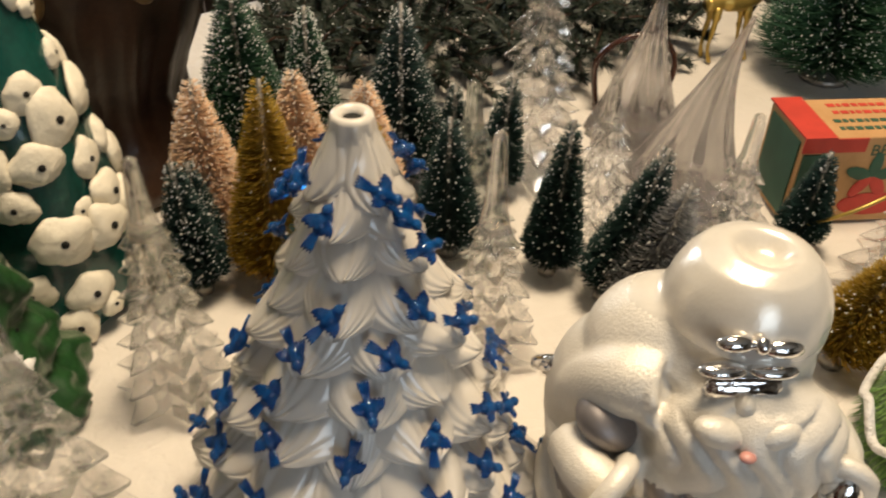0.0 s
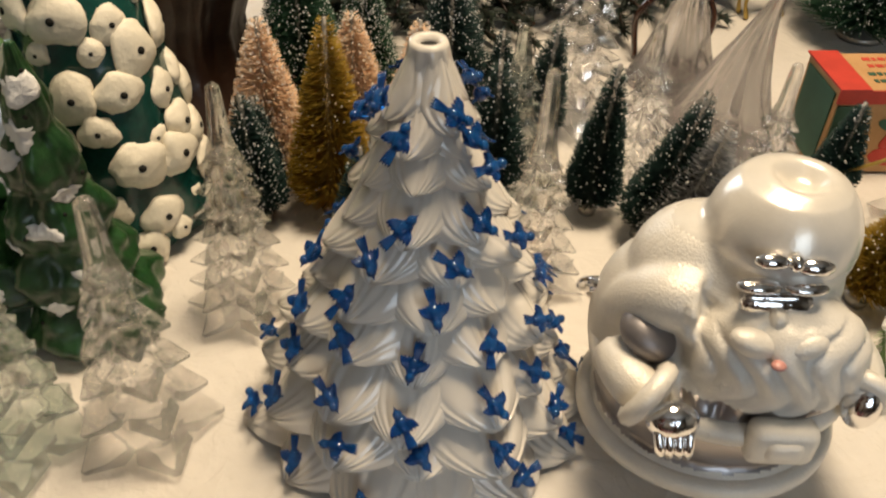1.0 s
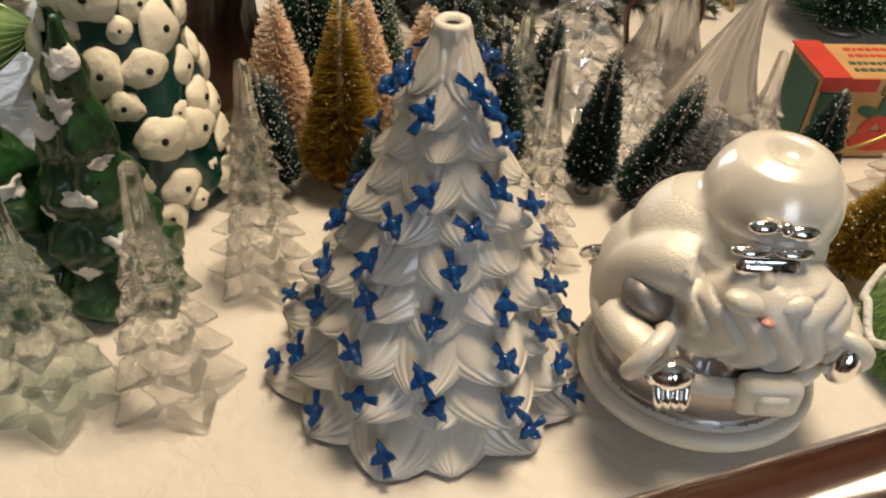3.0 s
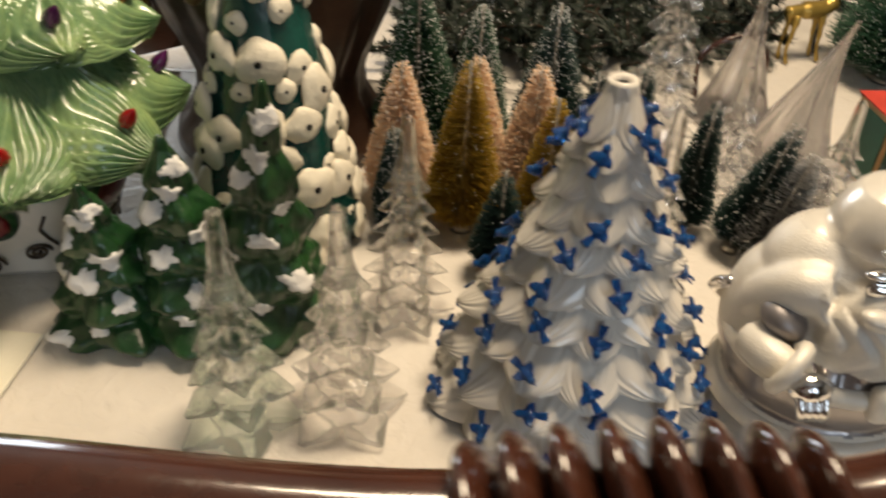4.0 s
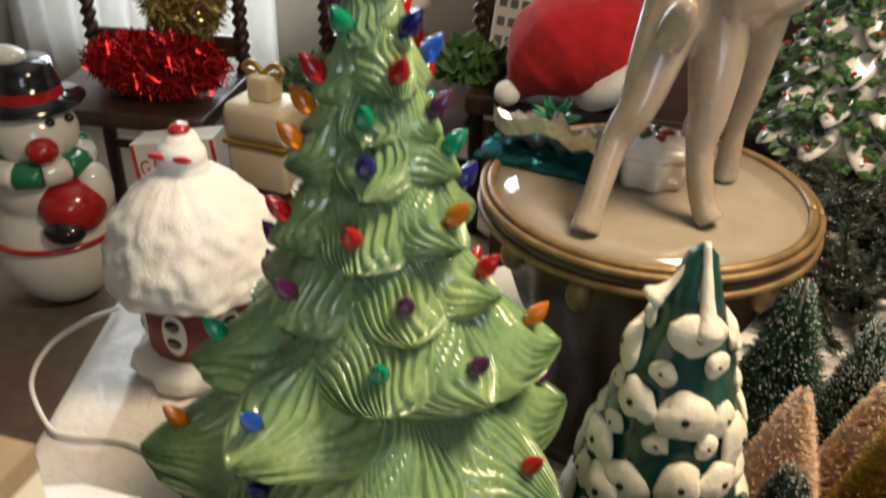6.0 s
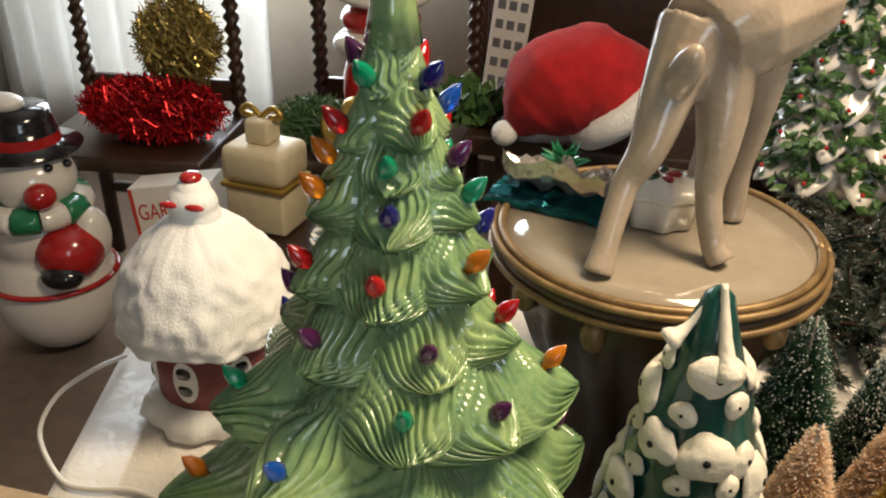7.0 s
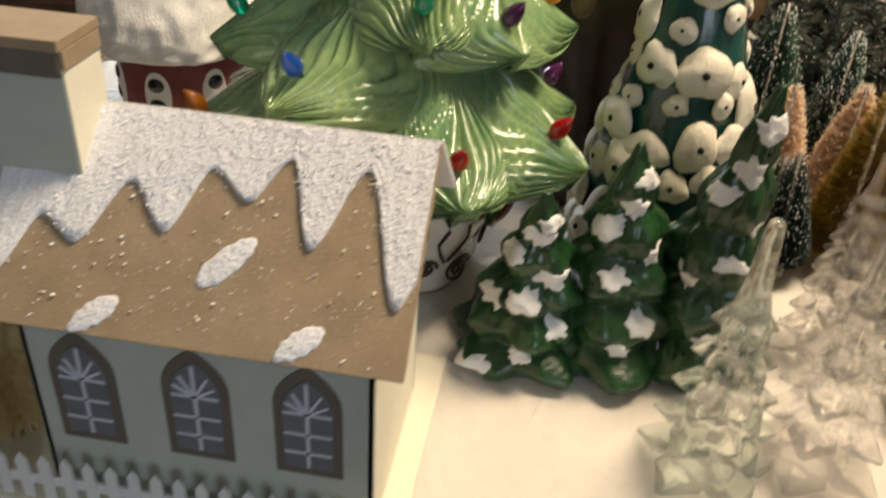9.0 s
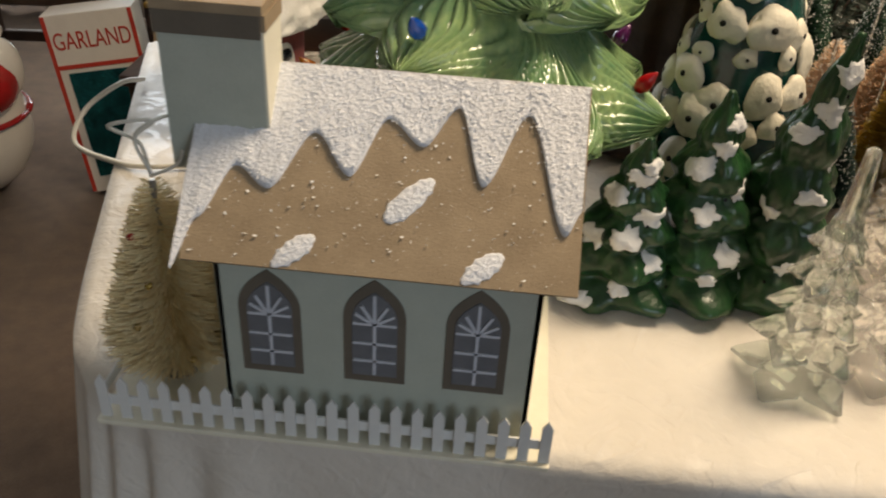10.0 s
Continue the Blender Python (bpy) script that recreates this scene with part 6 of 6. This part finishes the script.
def cabinet():
    th = thing("sideboard", at(-0.25, 2.75, FLOOR_Z), "dark wooden sideboard against the back wall", "cabinet")
    part("carcass", box_bm((-0.55, -0.22, 0.06), (1.6, 0.24, 1.22), 0.01), DARK_WOOD, th)
    for k in range(3):
        part("door", box_bm((-0.50 + 0.71 * k, -0.235, 0.10), (0.15 + 0.71 * k, -0.221, 1.16), 0.006), DARK_WOOD, th)
    for sx in (-0.5, 1.5):
        part("foot", box_bm((sx, -0.2, 0.001), (sx + 0.08, 0.2, 0.06), 0.004), DARK_WOOD, th)


cabinet()


def back_bench():
    th = thing("side_bench", at(0.1, 1.98, FLOOR_Z), "dark wooden bench behind the dining table", "bench")
    part("bench_top", box_bm((-0.72, -0.30, 0.62), (1.1, 0.30, 0.66), 0.006), DARK_WOOD, th)
    for sx in (-0.66, 1.0):
        for sy in (-0.26, 0.22):
            part("leg", box_bm((sx, sy, 0.001), (sx + 0.05, sy + 0.05, 0.62), 0.004), DARK_WOOD, th)


back_bench()
BENCH = FLOOR_Z + 0.6605


def santa_hat():
    th = thing("santa_hat", at(-0.40, 1.70, BENCH), "plush red santa hat slumped over its white fur brim", "hat")
    run = spline([(0.090, 0.02, 0.085), (0.040, 0.01, 0.125), (-0.010, 0.0, 0.125), (-0.055, -0.01, 0.100), (-0.090, -0.02, 0.065), (-0.115, -0.03, 0.030)], 8)
    bm = bmesh.new()
    add_tube(bm, run, [float(np.interp(k / (len(run) - 1), [0, 0.25, 0.5, 0.75, 1], [0.084, 0.104, 0.102, 0.078, 0.026])) for k in range(len(run))], 28)
    for v in bm.verts:
        v.co += v.co.normalized() * (0.012 * noise.noise(v.co * 14) + 0.005 * noise.noise(v.co * 40))
        v.co.z = max(v.co.z, 0.001)
    part("cone", bm, RED_FELT, th)
    bm = bmesh.new()
    m = Matrix.Translation((0.090, 0.015, 0.080)) @ Matrix.Rotation(radians(-38), 4, "Y")
    add_tube(bm, [m @ Vector((0.088 * math.cos(a), 0.088 * math.sin(a), 0)) for a in (k * 0.1309 for k in range(49))], 0.030, 12)
    for v in bm.verts:
        v.co += v.co.normalized() * 0.006 * noise.noise(v.co * 60)
        v.co.z = max(v.co.z, 0.001)
    part("brim", bm, FUR, th, "white fur brim")
    bm = bmesh.new()
    add_ball(bm, (-0.128, -0.05, 0.026), (0.026, 0.026, 0.025), 20, 14)
    part("pompom", bm, FUR, th, "white fur pompom")


santa_hat()
tinsel("holly_garland", -0.638, 1.78, BENCH, (0.10, 0.06, 0.040), 260, BR_HOLLY, "dark green artificial holly leaves heaped on the bench", 0.011, 0.026)


def woven_strip():
    """A pale patterned runner hung down the sideboard's front."""
    th = thing("woven_runner", at(-0.692, 2.500, -0.161, 0, 0, 6), "pale woven runner with dark patterned bands", "textile")
    part("cloth", box_bm((-0.055, -0.004, -0.30), (0.055, 0.004, 0.24), 0.002), BOX_WHITE, th)
    for k in range(9):
        z = -0.28 + 0.055 * k
        for x in (-0.032, 0.0, 0.032):
            part("motif", box_bm((x - 0.011, -0.0056, z), (x + 0.011, -0.0042, z + 0.026), 0.0004), PANE_GREY, th, smooth=False)


woven_strip()


def holly_tree(x, y, z, h, r):
    th = thing("ceramic_tree", at(x, y, z), "white ceramic tree studded with green holly leaves", "christmas tree")
    body = bmesh.new()
    lathe([(r * 0.7, 0.03), (r * 0.72, 0.05), (r * 0.5, h * 0.45), (r * 0.2, h * 0.85), (0.01, h)], 40, bm=body)
    leaves_v, leaves_f, bv = [], [], bmesh.new()
    rng = random.Random(3)
    for k in range(9):
        f = k / 8
        count = int(12 - 8 * f)
        for i in range(count):
            az = 2 * math.pi * (i + 0.5 * (k % 2)) / count
            rr = r * (1.02 - 0.86 * f)
            zz = 0.035 + (h - 0.09) * f
            add_frond(body, az, zz + h * 0.14, rr * 0.45, zz, rr, 1.2 * math.pi / count, 0.003, 6, 0.6, 0.45, 0.02, 0.008, 12, 8)
            for l in range(26):
                a = az + rng.uniform(-1, 1) * math.pi / count
                e = rng.random()
                p = Vector(((rr * (0.58 + 0.46 * e)) * math.cos(a), (rr * (0.58 + 0.46 * e)) * math.sin(a), zz + h * 0.12 * (1 - e) ** 1.2 + 0.006))
                u = Vector((rng.gauss(0, 1), rng.gauss(0, 1), rng.gauss(0, 0.6))).normalized() * rng.uniform(0.009, 0.016)
                w = u.cross(Vector((math.cos(a), math.sin(a), 0.6))).normalized() * 0.008
                j = len(leaves_v)
                leaves_v += [p - u, p + w, p + u, p - w, p + Vector((math.cos(a), math.sin(a), 0.5)) * 0.004]
                leaves_f += [(j, j + 1, j + 4), (j + 1, j + 2, j + 4), (j + 2, j + 3, j + 4), (j + 3, j, j + 4)]
            add_ball(bv, (rr * 0.95 * math.cos(az), rr * 0.95 * math.sin(az), zz + 0.024), 0.0035, 8, 6)
    part("tree_body", body, WHITE_GLAZE, th)
    ob = new("holly_leaves", sheet_mesh("holly_leaves", leaves_v, leaves_f, BR_HOLLY))
    ob.parent = th
    tagged(ob, "dark green holly leaves", kind="stuff")
    tagged(part("berries", bv, SANTA_RED, th, "tiny red berries"), kind="stuff")
    part("stand", lathe([(r * 0.70, 0.001), (r * 0.78, 0.01), (r * 0.72, 0.03)], 32), DARK_WOOD, th)


holly_tree(0.045, 1.44, 0.0, 0.52, 0.155)
bm = bmesh.new()
add_tube(bm, spline([(0.35, 1.42, 0.004), (0.18, 1.28, 0.004), (0.05, 1.20, 0.004), (-0.04, 1.16, 0.004), (0.02, 1.10, 0.004), (0.16, 1.12, 0.004)], 10), 0.0035, 8)
tagged(part("power_cord", bm, CORD), "white electric cord lying on the cloth", "cord")


def curtain():
    bm = bmesh.new()
    rows = []
    for j in range(12):
        z = FLOOR_Z + 0.03 + 2.3 * j / 11
        front = [bm.verts.new((-2.75 + 1.15 * i / 80, 2.86 + 0.03 * math.sin(i * 0.75) + 0.012 * math.sin(i * 0.31 + j * 0.4), z)) for i in range(81)]
        rows.append(front)
    grid_faces(bm, rows, False)
    out = bmesh.ops.extrude_face_region(bm, geom=bm.faces[:])
    bmesh.ops.translate(bm, vec=(0, 0.003, 0), verts=[v for v in out["geom"] if isinstance(v, bmesh.types.BMVert)])
    bmesh.ops.recalc_face_normals(bm, faces=bm.faces)
    tagged(part("curtain", bm, CURTAIN), "white lace curtain with soft folds", "curtain", kind="structure")


curtain()
